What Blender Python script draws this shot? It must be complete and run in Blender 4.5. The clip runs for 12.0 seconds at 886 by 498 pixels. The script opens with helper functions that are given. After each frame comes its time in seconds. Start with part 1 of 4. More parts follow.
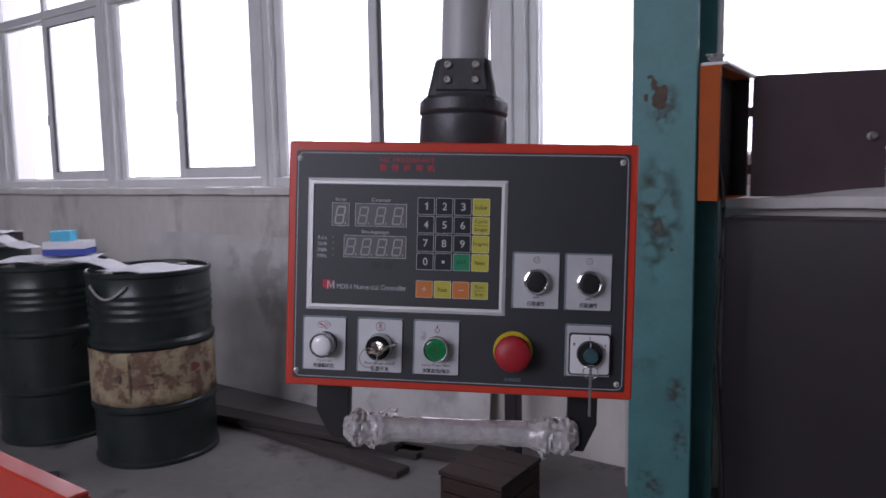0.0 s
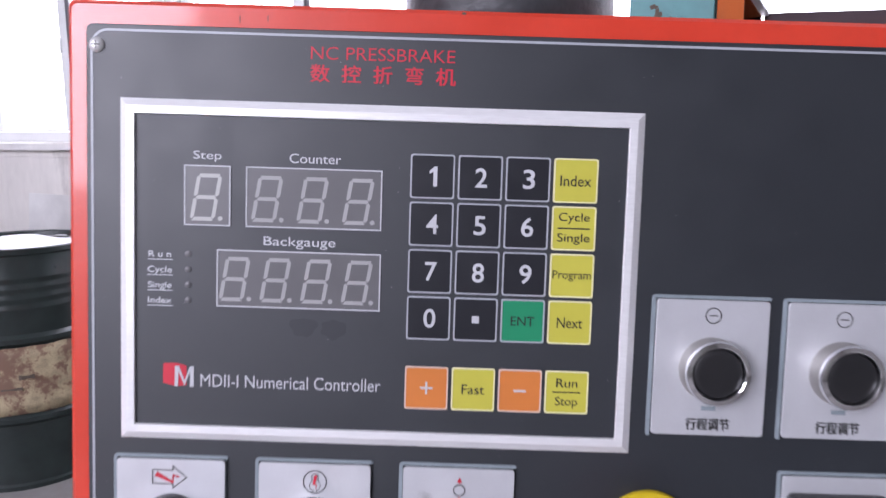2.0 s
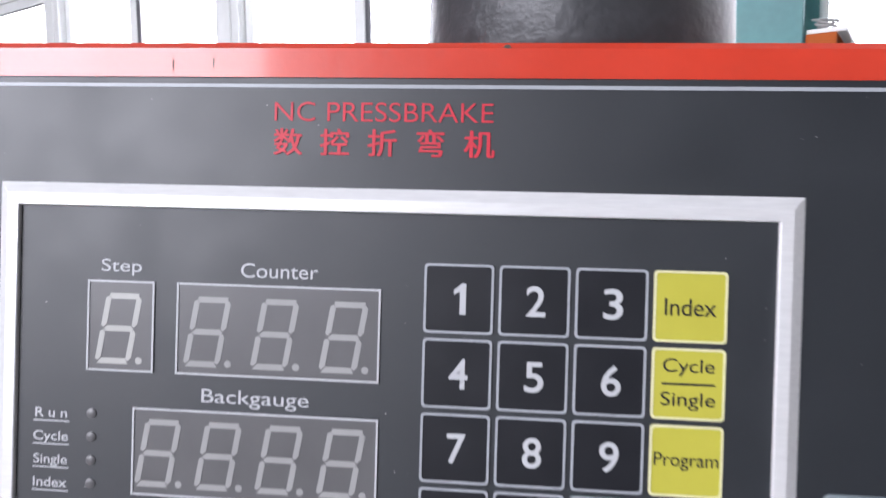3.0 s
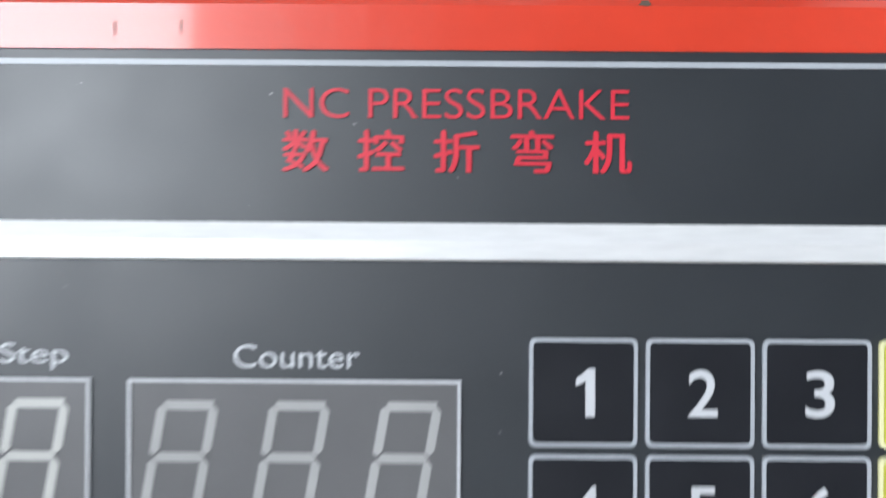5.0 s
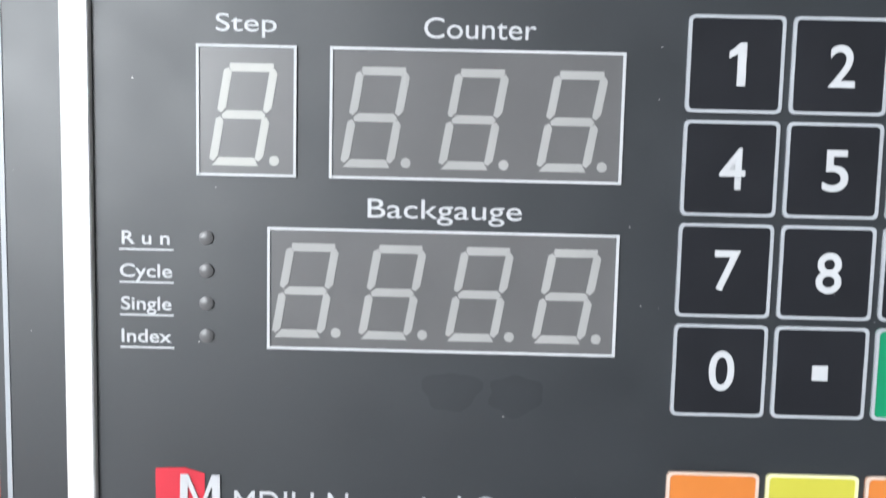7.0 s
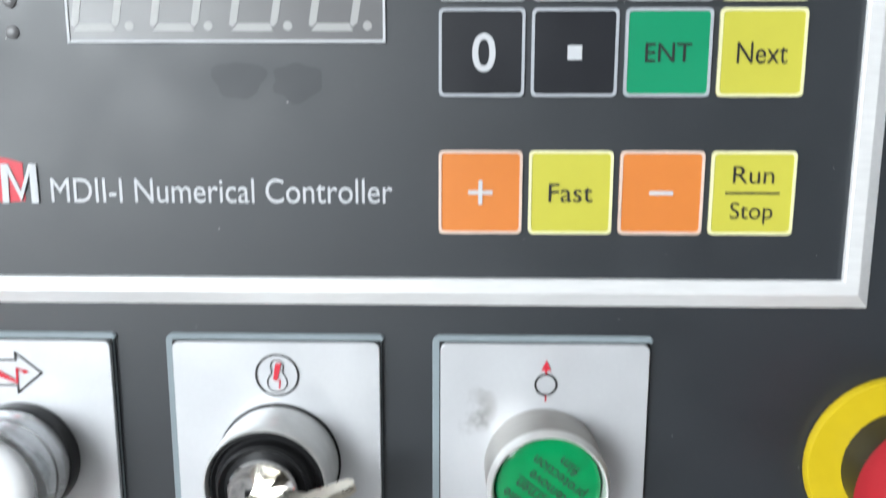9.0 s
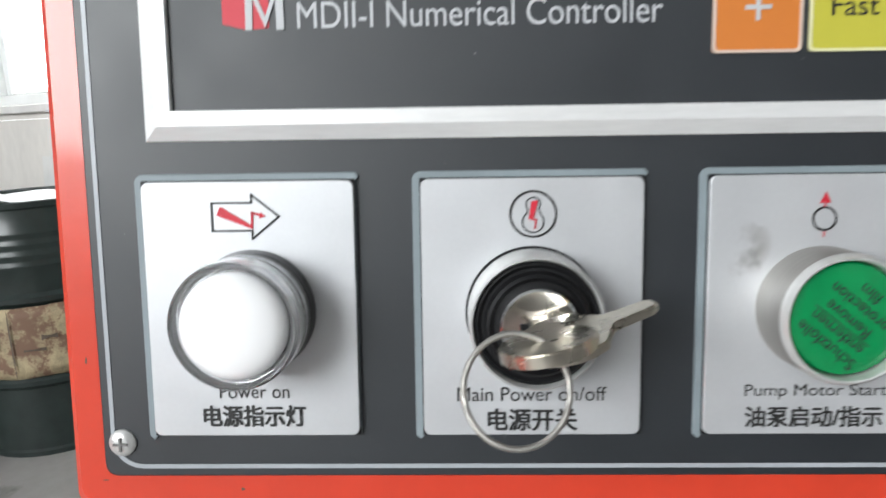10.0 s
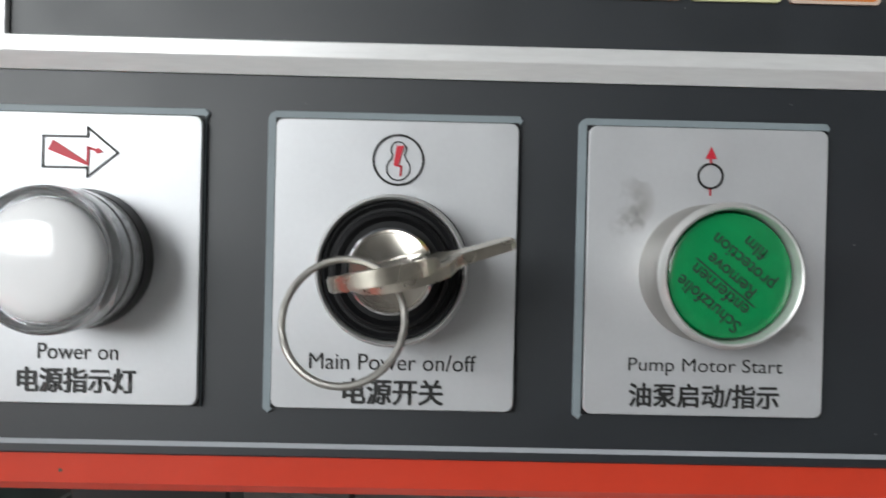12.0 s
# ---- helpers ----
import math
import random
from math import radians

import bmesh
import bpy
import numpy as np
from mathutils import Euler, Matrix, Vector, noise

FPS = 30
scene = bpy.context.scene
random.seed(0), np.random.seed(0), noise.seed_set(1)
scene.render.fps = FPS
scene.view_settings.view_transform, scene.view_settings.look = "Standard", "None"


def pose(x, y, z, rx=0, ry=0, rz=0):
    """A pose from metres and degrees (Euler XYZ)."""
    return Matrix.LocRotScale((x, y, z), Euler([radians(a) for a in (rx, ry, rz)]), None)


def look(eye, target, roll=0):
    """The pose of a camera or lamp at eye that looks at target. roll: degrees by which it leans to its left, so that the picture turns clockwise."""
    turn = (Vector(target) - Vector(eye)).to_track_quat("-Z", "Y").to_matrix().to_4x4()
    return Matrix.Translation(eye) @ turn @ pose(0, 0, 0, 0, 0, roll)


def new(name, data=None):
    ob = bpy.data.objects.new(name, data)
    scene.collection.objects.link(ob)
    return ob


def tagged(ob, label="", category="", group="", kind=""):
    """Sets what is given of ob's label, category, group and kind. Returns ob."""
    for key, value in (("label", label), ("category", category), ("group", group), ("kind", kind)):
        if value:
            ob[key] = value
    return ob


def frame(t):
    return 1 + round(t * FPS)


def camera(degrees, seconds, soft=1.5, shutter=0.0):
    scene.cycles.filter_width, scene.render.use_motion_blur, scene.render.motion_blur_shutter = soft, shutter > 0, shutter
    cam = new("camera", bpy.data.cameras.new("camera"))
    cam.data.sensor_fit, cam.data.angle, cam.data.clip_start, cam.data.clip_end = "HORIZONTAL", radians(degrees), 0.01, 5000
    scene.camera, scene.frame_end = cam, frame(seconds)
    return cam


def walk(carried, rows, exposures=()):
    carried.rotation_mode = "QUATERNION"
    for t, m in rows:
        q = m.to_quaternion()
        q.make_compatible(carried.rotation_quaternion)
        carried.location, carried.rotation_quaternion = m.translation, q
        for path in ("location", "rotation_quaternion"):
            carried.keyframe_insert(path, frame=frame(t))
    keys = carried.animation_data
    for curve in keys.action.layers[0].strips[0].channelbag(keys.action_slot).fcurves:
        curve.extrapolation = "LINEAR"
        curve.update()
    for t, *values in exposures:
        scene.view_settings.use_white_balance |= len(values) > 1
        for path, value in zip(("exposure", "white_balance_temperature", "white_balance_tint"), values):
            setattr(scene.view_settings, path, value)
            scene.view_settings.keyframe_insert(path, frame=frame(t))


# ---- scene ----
# ---- camera and its walk ----
cam = camera(63.50, 12.0, soft=1.5, shutter=0.4)
# The control panel stands on a swing arm, tilted back a little; its origin is the upper left face screw.
PANEL = pose(-0.194, 0.0, 1.320, -5.0, 1.9, 0.0)
# seconds, eye x y z in the panel's own axes, yaw, pitch, roll
ROWS = [
    (0, 0.26812, -0.85745, -0.08627, 5.979, -1.367, 1.440),
    (0.5, 0.31140, -0.71647, -0.09008, 9.713, -3.162, 3.123),
    (1, 0.24917, -0.52679, -0.08179, 4.832, -4.416, 4.047),
    (1.5, 0.17485, -0.40480, -0.08357, 0.348, -4.713, 2.342),
    (2, 0.16381, -0.33604, -0.06422, 0.189, -4.313, 1.799),
    (2.5, 0.17014, -0.26641, -0.05993, 2.434, -1.828, 2.119),
    (3, 0.17238, -0.21256, -0.03928, 5.581, -0.515, 1.593),
    (3.2, 0.17362, -0.19829, -0.03383, 6.716, -2.964, 1.517),
    (4.8, 0.13671, -0.12459, -0.02093, 1.834, -0.180, 0.149),
    (5, 0.13021, -0.13804, -0.02915, 0.118, 0.188, 0.392),
    (5.5, 0.09993, -0.15315, -0.04494, 1.891, -2.797, 0.687),
    (6, 0.08856, -0.15396, -0.06294, 0.602, -3.186, 1.517),
    (6.5, 0.09126, -0.15535, -0.07447, 0.064, -3.385, 1.543),
    (6.7, 0.09381, -0.15623, -0.07796, 0.189, -3.563, 1.508),
    (8.3, 0.10536, -0.16666, -0.11574, 1.250, -11.132, 0.404),
    (8.5, 0.11580, -0.16792, -0.11960, 1.227, -10.543, 0.349),
    (8.8, 0.13995, -0.17335, -0.13021, 0.916, -8.517, -0.036),
    (9, 0.15140, -0.17877, -0.14130, 1.228, -9.242, 0.111),
    (9.5, 0.12920, -0.18837, -0.16985, 1.760, -7.785, -0.450),
    (9.7, 0.10936, -0.18748, -0.17421, 1.710, -7.867, -1.226),
    (10, 0.08764, -0.17486, -0.19075, 1.537, -6.875, -0.761),
    (10.5, 0.07567, -0.16241, -0.20537, -0.663, -4.329, 0.283),
    (11, 0.08714, -0.16006, -0.20985, -0.608, -3.560, 0.021),
    (11.5, 0.10137, -0.15929, -0.21396, 0.559, -0.533, 0.900),
    (12, 0.11319, -0.16063, -0.22187, -0.690, -0.304, 1.302),
]


def stand(x, y, z, yaw, pitch, roll):
    a, b = radians(yaw), radians(pitch)
    ahead = Vector((-math.sin(a) * math.cos(b), math.cos(a) * math.cos(b), math.sin(b)))
    eye = Vector((x, y, z))
    return PANEL @ look(eye, eye + ahead, roll)


EXPOSURES = [(0.0, -1.70, 6050, 27), (0.5, -1.64, 6050, 27), (1.0, -1.36, 6050, 26), (1.5, -0.55, 6050, 26), (2.0, -0.18, 6000, 26), (3.0, -0.04, 6150, 18), (5.0, 0.14, 6050, 8), (6.0, 0.26, 6300, 9), (8.5, 0.56, 6200, 6), (9.0, 0.32, 6200, 6), (9.5, 0.20, 6400, 6), (10.5, -0.34, 6450, 8), (11.5, -0.5, 6500, 7), (12.0, -0.56, 6500, 7)]
walk(cam, [(t, stand(*row)) for t, *row in ROWS], EXPOSURES)

# ---- hall frame: x along the window wall, y towards it ----
HALL = pose(0.75, 1.95, 0.0, 0, 0, -28.0)

# ---- light ----
world = bpy.data.worlds.new("overcast_sky")
scene.world = world
world.use_nodes = True
wn = world.node_tree.nodes
sky = wn.new("ShaderNodeTexSky")
sky.sky_type, sky.sun_disc, sky.sun_elevation, sky.sun_rotation = "NISHITA", False, radians(50), radians(200)
sky.air_density, sky.dust_density = 1.0, 4.0
wn["Background"].inputs["Strength"].default_value = 0.15
world.node_tree.links.new(sky.outputs[0], wn["Background"].inputs["Color"])

sun_data = bpy.data.lights.new("sun", "SUN")
sun_data.energy, sun_data.angle, sun_data.color = 0.6, radians(12), (1.0, 0.97, 0.93)
sun = new("sun", sun_data)
sun.matrix_world = look((0, 0, 12), (2.0, -4.0, 0))


def window_light(name, x, y, z, width, height, watts, turn, colour=(0.96, 0.98, 1.0)):
    """Sky light in a window's opening, in the hall's axes; turn: the way it shines, degrees from -y."""
    data = bpy.data.lights.new(name, "AREA")
    data.shape, data.size, data.size_y, data.energy, data.color = "RECTANGLE", width, height, watts, colour
    ob = new(name, data)
    ob.matrix_world = HALL @ pose(x, y, z, -90, 0, turn)
    return ob


for k in range(4):
    window_light("window_daylight", -4.9 + 1.63 * k, 0.36, 2.35, 1.45, 2.1, 45, 0)
for x, watts in ((-3.3, 200), (-0.3, 400)):
    window_light("rear_window_daylight", x, -7.95, 3.2, 2.6, 2.8, watts, 180)

# ---- materials ----


def material(name, colour, rough=0.5, metal=0.0, vary=0.12, scale=30.0, bump=0.0, fine=200.0, coat=0.0, stain=None, stain_scale=4.0, stain_at=0.62, stretch=(1, 1, 1), spec=0.5):
    """A surface with two scales of variation, an optional stain colour with a shape of its own, and a fine relief."""
    m = bpy.data.materials.new(name)
    m.use_nodes = True
    n, l = m.node_tree.nodes, m.node_tree.links
    b = n["Principled BSDF"]
    b.inputs["Roughness"].default_value, b.inputs["Metallic"].default_value = rough, metal
    b.inputs["Coat Weight"].default_value, b.inputs["Coat Roughness"].default_value = coat, 0.08
    b.inputs["Specular IOR Level"].default_value = spec
    tc, mp = n.new("ShaderNodeTexCoord"), n.new("ShaderNodeMapping")
    mp.inputs["Scale"].default_value = stretch
    l.new(tc.outputs["Object"], mp.inputs["Vector"])
    broad, small = n.new("ShaderNodeTexNoise"), n.new("ShaderNodeTexNoise")
    for node, s, d in ((broad, scale, 4.0), (small, fine, 2.0)):
        node.inputs["Scale"].default_value, node.inputs["Detail"].default_value = s, d
        l.new(mp.outputs["Vector"], node.inputs["Vector"])
    add = n.new("ShaderNodeMath")
    add.operation = "MULTIPLY_ADD"
    add.inputs[1].default_value = 0.35
    l.new(small.outputs["Fac"], add.inputs[0])
    l.new(broad.outputs["Fac"], add.inputs[2])
    ramp = n.new("ShaderNodeValToRGB")
    ramp.color_ramp.elements[0].position, ramp.color_ramp.elements[1].position = 0.35, 1.0
    lo, hi = [tuple(min(1.0, c * f) for c in colour) + (1,) for f in (1 - vary, 1 + vary)]
    ramp.color_ramp.elements[0].color, ramp.color_ramp.elements[1].color = lo, hi
    l.new(add.outputs[0], ramp.inputs["Fac"])
    out = ramp.outputs["Color"]
    if stain:
        spot, cut, mix = n.new("ShaderNodeTexNoise"), n.new("ShaderNodeValToRGB"), n.new("ShaderNodeMix")
        spot.inputs["Scale"].default_value, spot.inputs["Detail"].default_value, spot.inputs["Roughness"].default_value = stain_scale, 6.0, 0.65
        l.new(mp.outputs["Vector"], spot.inputs["Vector"])
        cut.color_ramp.elements[0].position, cut.color_ramp.elements[1].position = stain_at, stain_at + 0.08
        l.new(spot.outputs["Fac"], cut.inputs["Fac"])
        mix.data_type = "RGBA"
        l.new(cut.outputs["Color"], mix.inputs["Factor"])
        l.new(out, mix.inputs[6])
        mix.inputs[7].default_value = (*stain, 1)
        out = mix.outputs[2]
    l.new(out, b.inputs["Base Color"])
    rr_ = n.new("ShaderNodeMapRange")
    rr_.inputs[3].default_value, rr_.inputs[4].default_value = max(0.02, rough * 0.8), min(1, rough * 1.2)
    l.new(broad.outputs["Fac"], rr_.inputs[0])
    l.new(rr_.outputs[0], b.inputs["Roughness"])
    if bump:
        bp = n.new("ShaderNodeBump")
        bp.inputs["Strength"].default_value, bp.inputs["Distance"].default_value = 0.5, bump
        l.new(add.outputs[0], bp.inputs["Height"])
        l.new(bp.outputs[0], b.inputs["Normal"])
    return m


RED = material("red_enamel", (0.60, 0.045, 0.018), 0.36, vary=0.07, scale=40, bump=0.0005, fine=240, coat=0.45)
FACE = material("dark_printed_face", (0.0100, 0.0135, 0.0180), 0.50, vary=0.12, scale=40, bump=0.00003, fine=900, spec=0.85)
MEMBRANE = material("dark_membrane", (0.0112, 0.0148, 0.0195), 0.52, vary=0.12, scale=60, bump=0.00003, fine=1200, spec=0.85)
KEYBLACK = material("black_key_film", (0.010, 0.011, 0.015), 0.4, scale=80)
ALU = material("satin_aluminium", (0.82, 0.82, 0.82), 0.36, 0.35, vary=0.06, scale=120, stretch=(1, 8, 8))
PLATE = material("silver_legend_plate", (0.60, 0.61, 0.63), 0.44, 0.45, vary=0.05, scale=70, fine=900, stain=(0.42, 0.41, 0.39), stain_scale=38, stain_at=0.70)
HOLDER = material("grey_plastic_holder", (0.22, 0.26, 0.28), 0.5)
ZINC = material("zinc_plated_steel", (0.66, 0.66, 0.65), 0.34, 0.5, vary=0.1, scale=300)
CHROME = material("chrome", (0.82, 0.82, 0.83), 0.10, 1.0, vary=0.03)
RIMCLEAR = material("glossy_clear_rim", (0.95, 0.96, 0.97), 0.04, vary=0.02)
RIMCLEAR.node_tree.nodes["Principled BSDF"].inputs["Transmission Weight"].default_value = 0.92
DARKPLASTIC = material("matt_black_plastic", (0.008, 0.008, 0.009), 0.5, spec=0.3)
TAG = material("dull_grey_strip", (0.16, 0.155, 0.15), 0.6)
BRUSHED = material("brushed_nickel", (0.40, 0.385, 0.36), 0.48, 0.92, vary=0.1, scale=90, stretch=(1, 9, 1))
KEYMETAL = material("worn_nickel_key", (0.64, 0.60, 0.52), 0.28, 1.0, vary=0.2, scale=160, bump=0.0001, fine=700)


def soft_mark(name, colour, scale, strength):
    """Grime that thins out towards its rim and is broken up by noise."""
    m = material(name, colour, 0.6, vary=0.2, scale=scale)
    n, l = m.node_tree.nodes, m.node_tree.links
    tc, mp, ball = n.new("ShaderNodeTexCoord"), n.new("ShaderNodeMapping"), n.new("ShaderNodeTexGradient")
    ball.gradient_type = "SPHERICAL"
    mp.inputs["Location"].default_value, mp.inputs["Scale"].default_value = (-1, 0, -1), (2, 0, 2)
    l.new(tc.outputs["Generated"], mp.inputs["Vector"])
    l.new(mp.outputs["Vector"], ball.inputs["Vector"])
    spot, cut = n.new("ShaderNodeTexNoise"), n.new("ShaderNodeMapRange")
    spot.inputs["Scale"].default_value, spot.inputs["Detail"].default_value = scale, 5.0
    l.new(tc.outputs["Object"], spot.inputs["Vector"])
    cut.inputs[1].default_value, cut.inputs[2].default_value, cut.inputs[4].default_value = 0.4, 0.66, 2.2 * strength
    l.new(spot.outputs["Fac"], cut.inputs[0])
    mul = n.new("ShaderNodeMath")
    mul.operation, mul.use_clamp = "MULTIPLY", True
    l.new(ball.outputs["Fac"], mul.inputs[0])
    l.new(cut.outputs[0], mul.inputs[1])
    l.new(mul.outputs[0], n["Principled BSDF"].inputs["Alpha"])
    return m


SMUDGE = soft_mark("greasy_smudge", (0.20, 0.18, 0.15), 200, 0.26)
GRIME = soft_mark("oily_grime", (0.07, 0.085, 0.06), 16, 0.85)
RUSTSTAIN = soft_mark("rusty_stain", (0.10, 0.085, 0.065), 40, 0.45)
GREASE = material("finger_mark", (0.0106, 0.0140, 0.0186), 0.54, vary=0.2, spec=0.74)
DUST = material("pale_dust", (0.55, 0.55, 0.53), 0.8)
BLACK = material("black_plastic", (0.014, 0.014, 0.015), 0.38, bump=0.0001, fine=600)
GREEN = material("green_lens", (0.003, 0.225, 0.065), 0.22, vary=0.15, scale=160, coat=0.4)
WHITELENS = material("milky_white_lens", (0.90, 0.90, 0.91), 0.16, vary=0.02, coat=0.5)
ESTOP = material("red_plastic", (0.38, 0.014, 0.022), 0.45, vary=0.1)
YELLOWP = material("yellow_plastic", (0.55, 0.41, 0.01), 0.4)
YELLOW = material("yellow_key_print", (0.49, 0.46, 0.055), 0.42, vary=0.06)
ORANGE = material("orange_key_print", (0.58, 0.185, 0.036), 0.42, vary=0.06)
KEYGREEN = material("green_key_print", (0.008, 0.235, 0.105), 0.42, vary=0.06)
PRINT = material("white_print", (0.50, 0.51, 0.53), 0.5, vary=0.05)
LINE = material("silver_line_print", (0.38, 0.40, 0.43), 0.4, vary=0.08)
INK = material("black_ink", (0.02, 0.02, 0.02), 0.5)
REDINK = material("red_ink", (0.55, 0.02, 0.04), 0.5)
LCD = material("smoky_display_window", (0.118, 0.117, 0.120), 0.35, vary=0.06, scale=60)
SEG = material("unlit_segment", (0.33, 0.33, 0.325), 0.45, vary=0.08)
SEGB = material("unlit_segment_bright", (0.43, 0.43, 0.41), 0.45, vary=0.08)
WHITEP = material("white_plastic", (0.74, 0.74, 0.75), 0.4, vary=0.04)
TEALKEY = material("teal_plastic", (0.030, 0.085, 0.10), 0.4)
TUBE = material("grey_painted_tube", (0.40, 0.40, 0.40), 0.4, vary=0.06)
COUPL = material("black_cast_coupling", (0.045, 0.046, 0.050), 0.40, vary=0.4, scale=60, bump=0.0016, fine=320)
TEAL = material("chipped_teal_paint", (0.075, 0.235, 0.24), 0.5, vary=0.18, scale=9, bump=0.0008, fine=60, stain=(0.055, 0.17, 0.165), stain_scale=3.2, stain_at=0.62)
RUST = material("rust_patch", (0.105, 0.080, 0.060), 0.8, vary=0.4, scale=40, bump=0.001)
ORANGEBOX = material("orange_enamel", (0.46, 0.10, 0.016), 0.62, spec=0.2, vary=0.12, scale=12, stain=(0.32, 0.07, 0.015), stain_scale=9, stain_at=0.68)
# Near-black colour carries the shade inside the open electrical box.
DARKIN = material("shaded_box_inside", (0.012, 0.011, 0.011), 0.7)
DOORIN = material("dull_brown_enamel", (0.085, 0.055, 0.062), 0.5, vary=0.15, scale=8)
DRUM = material("dark_green_drum_paint", (0.017, 0.025, 0.023), 0.30, vary=0.4, scale=10, bump=0.002, fine=30, stain=(0.028, 0.026, 0.024), stain_scale=7, stain_at=0.66)
DRUMLABEL = material("stained_paper_label", (0.38, 0.31, 0.19), 0.75, vary=0.55, scale=26, stain=(0.17, 0.10, 0.065), stain_scale=13, stain_at=0.47)
PAPER = material("creased_white_paper", (0.80, 0.80, 0.83), 0.75, vary=0.08, scale=12, bump=0.004, fine=20)
CARD = material("white_carton", (0.78, 0.78, 0.82), 0.6, vary=0.06)
BLUE = material("dark_blue_print", (0.04, 0.07, 0.38), 0.5)
CYAN = material("sky_blue_carton", (0.08, 0.52, 0.76), 0.5)
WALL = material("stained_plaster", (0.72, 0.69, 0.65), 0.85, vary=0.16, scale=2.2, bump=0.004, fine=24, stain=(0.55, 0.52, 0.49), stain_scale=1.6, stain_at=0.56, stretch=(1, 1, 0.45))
# Plaster of the unseen walls, darkened so the panel reflects less light.
HALLWALL = material("dimmed_plaster", (0.33, 0.32, 0.31), 0.85, vary=0.1, scale=1.5)
SILL = material("worn_white_sill", (0.78, 0.76, 0.74), 0.6, vary=0.12, scale=8, bump=0.003, fine=30, stain=(0.55, 0.52, 0.48), stain_scale=7, stain_at=0.64)
FRAME = material("white_window_plastic", (0.80, 0.81, 0.80), 0.42, vary=0.08, scale=6, stain=(0.66, 0.65, 0.62), stain_scale=5, stain_at=0.66)
FLOOR = material("oily_concrete", (0.23, 0.22, 0.212), 0.62, vary=0.25, scale=1.8, bump=0.003, fine=20, stain=(0.07, 0.066, 0.063), stain_scale=1.3, stain_at=0.54)
# Dark grey for the shadow gap along the window sashes.
SASH_SHADE = material("grey_sash_shade", (0.16, 0.16, 0.17), 0.6)
CEIL = material("grey_ceiling", (0.3, 0.3, 0.3), 0.9)
STEEL = material("dull_sheet_steel", (0.70, 0.69, 0.67), 0.6, 0.0, vary=0.2, scale=5, stain=(0.50, 0.49, 0.48), stain_scale=2.2, stain_at=0.56)
DARKSTEEL = material("dark_machine_paint", (0.035, 0.028, 0.034), 0.5, vary=0.2, scale=5)
WOOD = material("grey_weathered_wood", (0.055, 0.047, 0.043), 0.8, vary=0.3, scale=10, bump=0.003, fine=60, stretch=(0.3, 3, 3))
BROWN = material("brown_board", (0.052, 0.030, 0.024), 0.7, vary=0.25, scale=10)
PVC = material("white_pipe_plastic", (0.62, 0.62, 0.60), 0.45, vary=0.06, scale=6)
RUBBER = material("black_cable_rubber", (0.015, 0.015, 0.015), 0.6)
STRING = material("grey_tape", (0.38, 0.37, 0.36), 0.7)


def film_material():
    """Crumpled clear packing film: part see-through, glossy and wrinkled."""
    m = material("crumpled_clear_film", (0.74, 0.72, 0.71), 0.14, vary=0.25, scale=90, bump=0.003, fine=190, coat=0.6)
    b = m.node_tree.nodes["Principled BSDF"]
    b.inputs["Transmission Weight"].default_value = 0.42
    return m


FILM = film_material()


def clear_material(name, tint=(1, 1, 1), rough=0.02):
    m = bpy.data.materials.new(name)
    m.use_nodes = True
    b = m.node_tree.nodes["Principled BSDF"]
    b.inputs["Base Color"].default_value = (*tint, 1)
    b.inputs["Roughness"].default_value = rough
    b.inputs["Transmission Weight"].default_value = 1.0
    b.inputs["IOR"].default_value = 1.45
    return m


GLASS = clear_material("window_glass")


def glow(name, colour, strength):
    m = bpy.data.materials.new(name)
    m.use_nodes = True
    b = m.node_tree.nodes["Principled BSDF"]
    b.inputs["Base Color"].default_value = (*colour, 1)
    b.inputs["Emission Color"].default_value = (*colour, 1)
    b.inputs["Emission Strength"].default_value = strength
    return m


HAZE = glow("bright_overcast_distance", (0.97, 0.98, 1.0), 3.0)

# ---- building helpers ----


def mesh_of(bm, name, mat, smooth=False):
    me = bpy.data.meshes.new(name)
    bmesh.ops.recalc_face_normals(bm, faces=bm.faces)
    bm.to_mesh(me)
    bm.free()
    me.materials.append(mat)
    if smooth:
        me.shade_smooth()
        me.set_sharp_from_angle(angle=radians(35))
    return me


def part(name, bm, mat, parent, label="", smooth=False):
    """ONE mesh object under a thing or a part, in its parent's axes."""
    ob = new(name, mesh_of(bm, name, mat, smooth))
    ob.parent = parent
    return tagged(ob, label)


def thing(name, m, label, category, group="", kind=""):
    ob = new(name)
    ob.empty_display_size = 0.05
    ob.matrix_world = m
    return tagged(ob, label, category, group, kind)


def solid(name, bm, mat, m, label, category, group="", kind="", smooth=False):
    ob = new(name, mesh_of(bm, name, mat, smooth))
    ob.matrix_world = m
    return tagged(ob, label, category, group, kind)


def box(x0, x1, y0, y1, z0, z1, bevel=0.0, segments=2, bm=None):
    bm2 = bmesh.new()
    bmesh.ops.create_cube(bm2, size=1.0)
    for v in bm2.verts:
        v.co = Vector(((x0 + x1) / 2 + v.co.x * (x1 - x0), (y0 + y1) / 2 + v.co.y * (y1 - y0), (z0 + z1) / 2 + v.co.z * (z1 - z0)))
    if bevel:
        bmesh.ops.bevel(bm2, geom=bm2.edges[:], offset=bevel, segments=segments, affect="EDGES", profile=0.5)
    if bm is None:
        return bm2
    return join(bm, bm2)


def join(bm, other):
    me = bpy.data.meshes.new("tmp")
    other.to_mesh(me)
    other.free()
    bm.from_mesh(me)
    bpy.data.meshes.remove(me)
    return bm


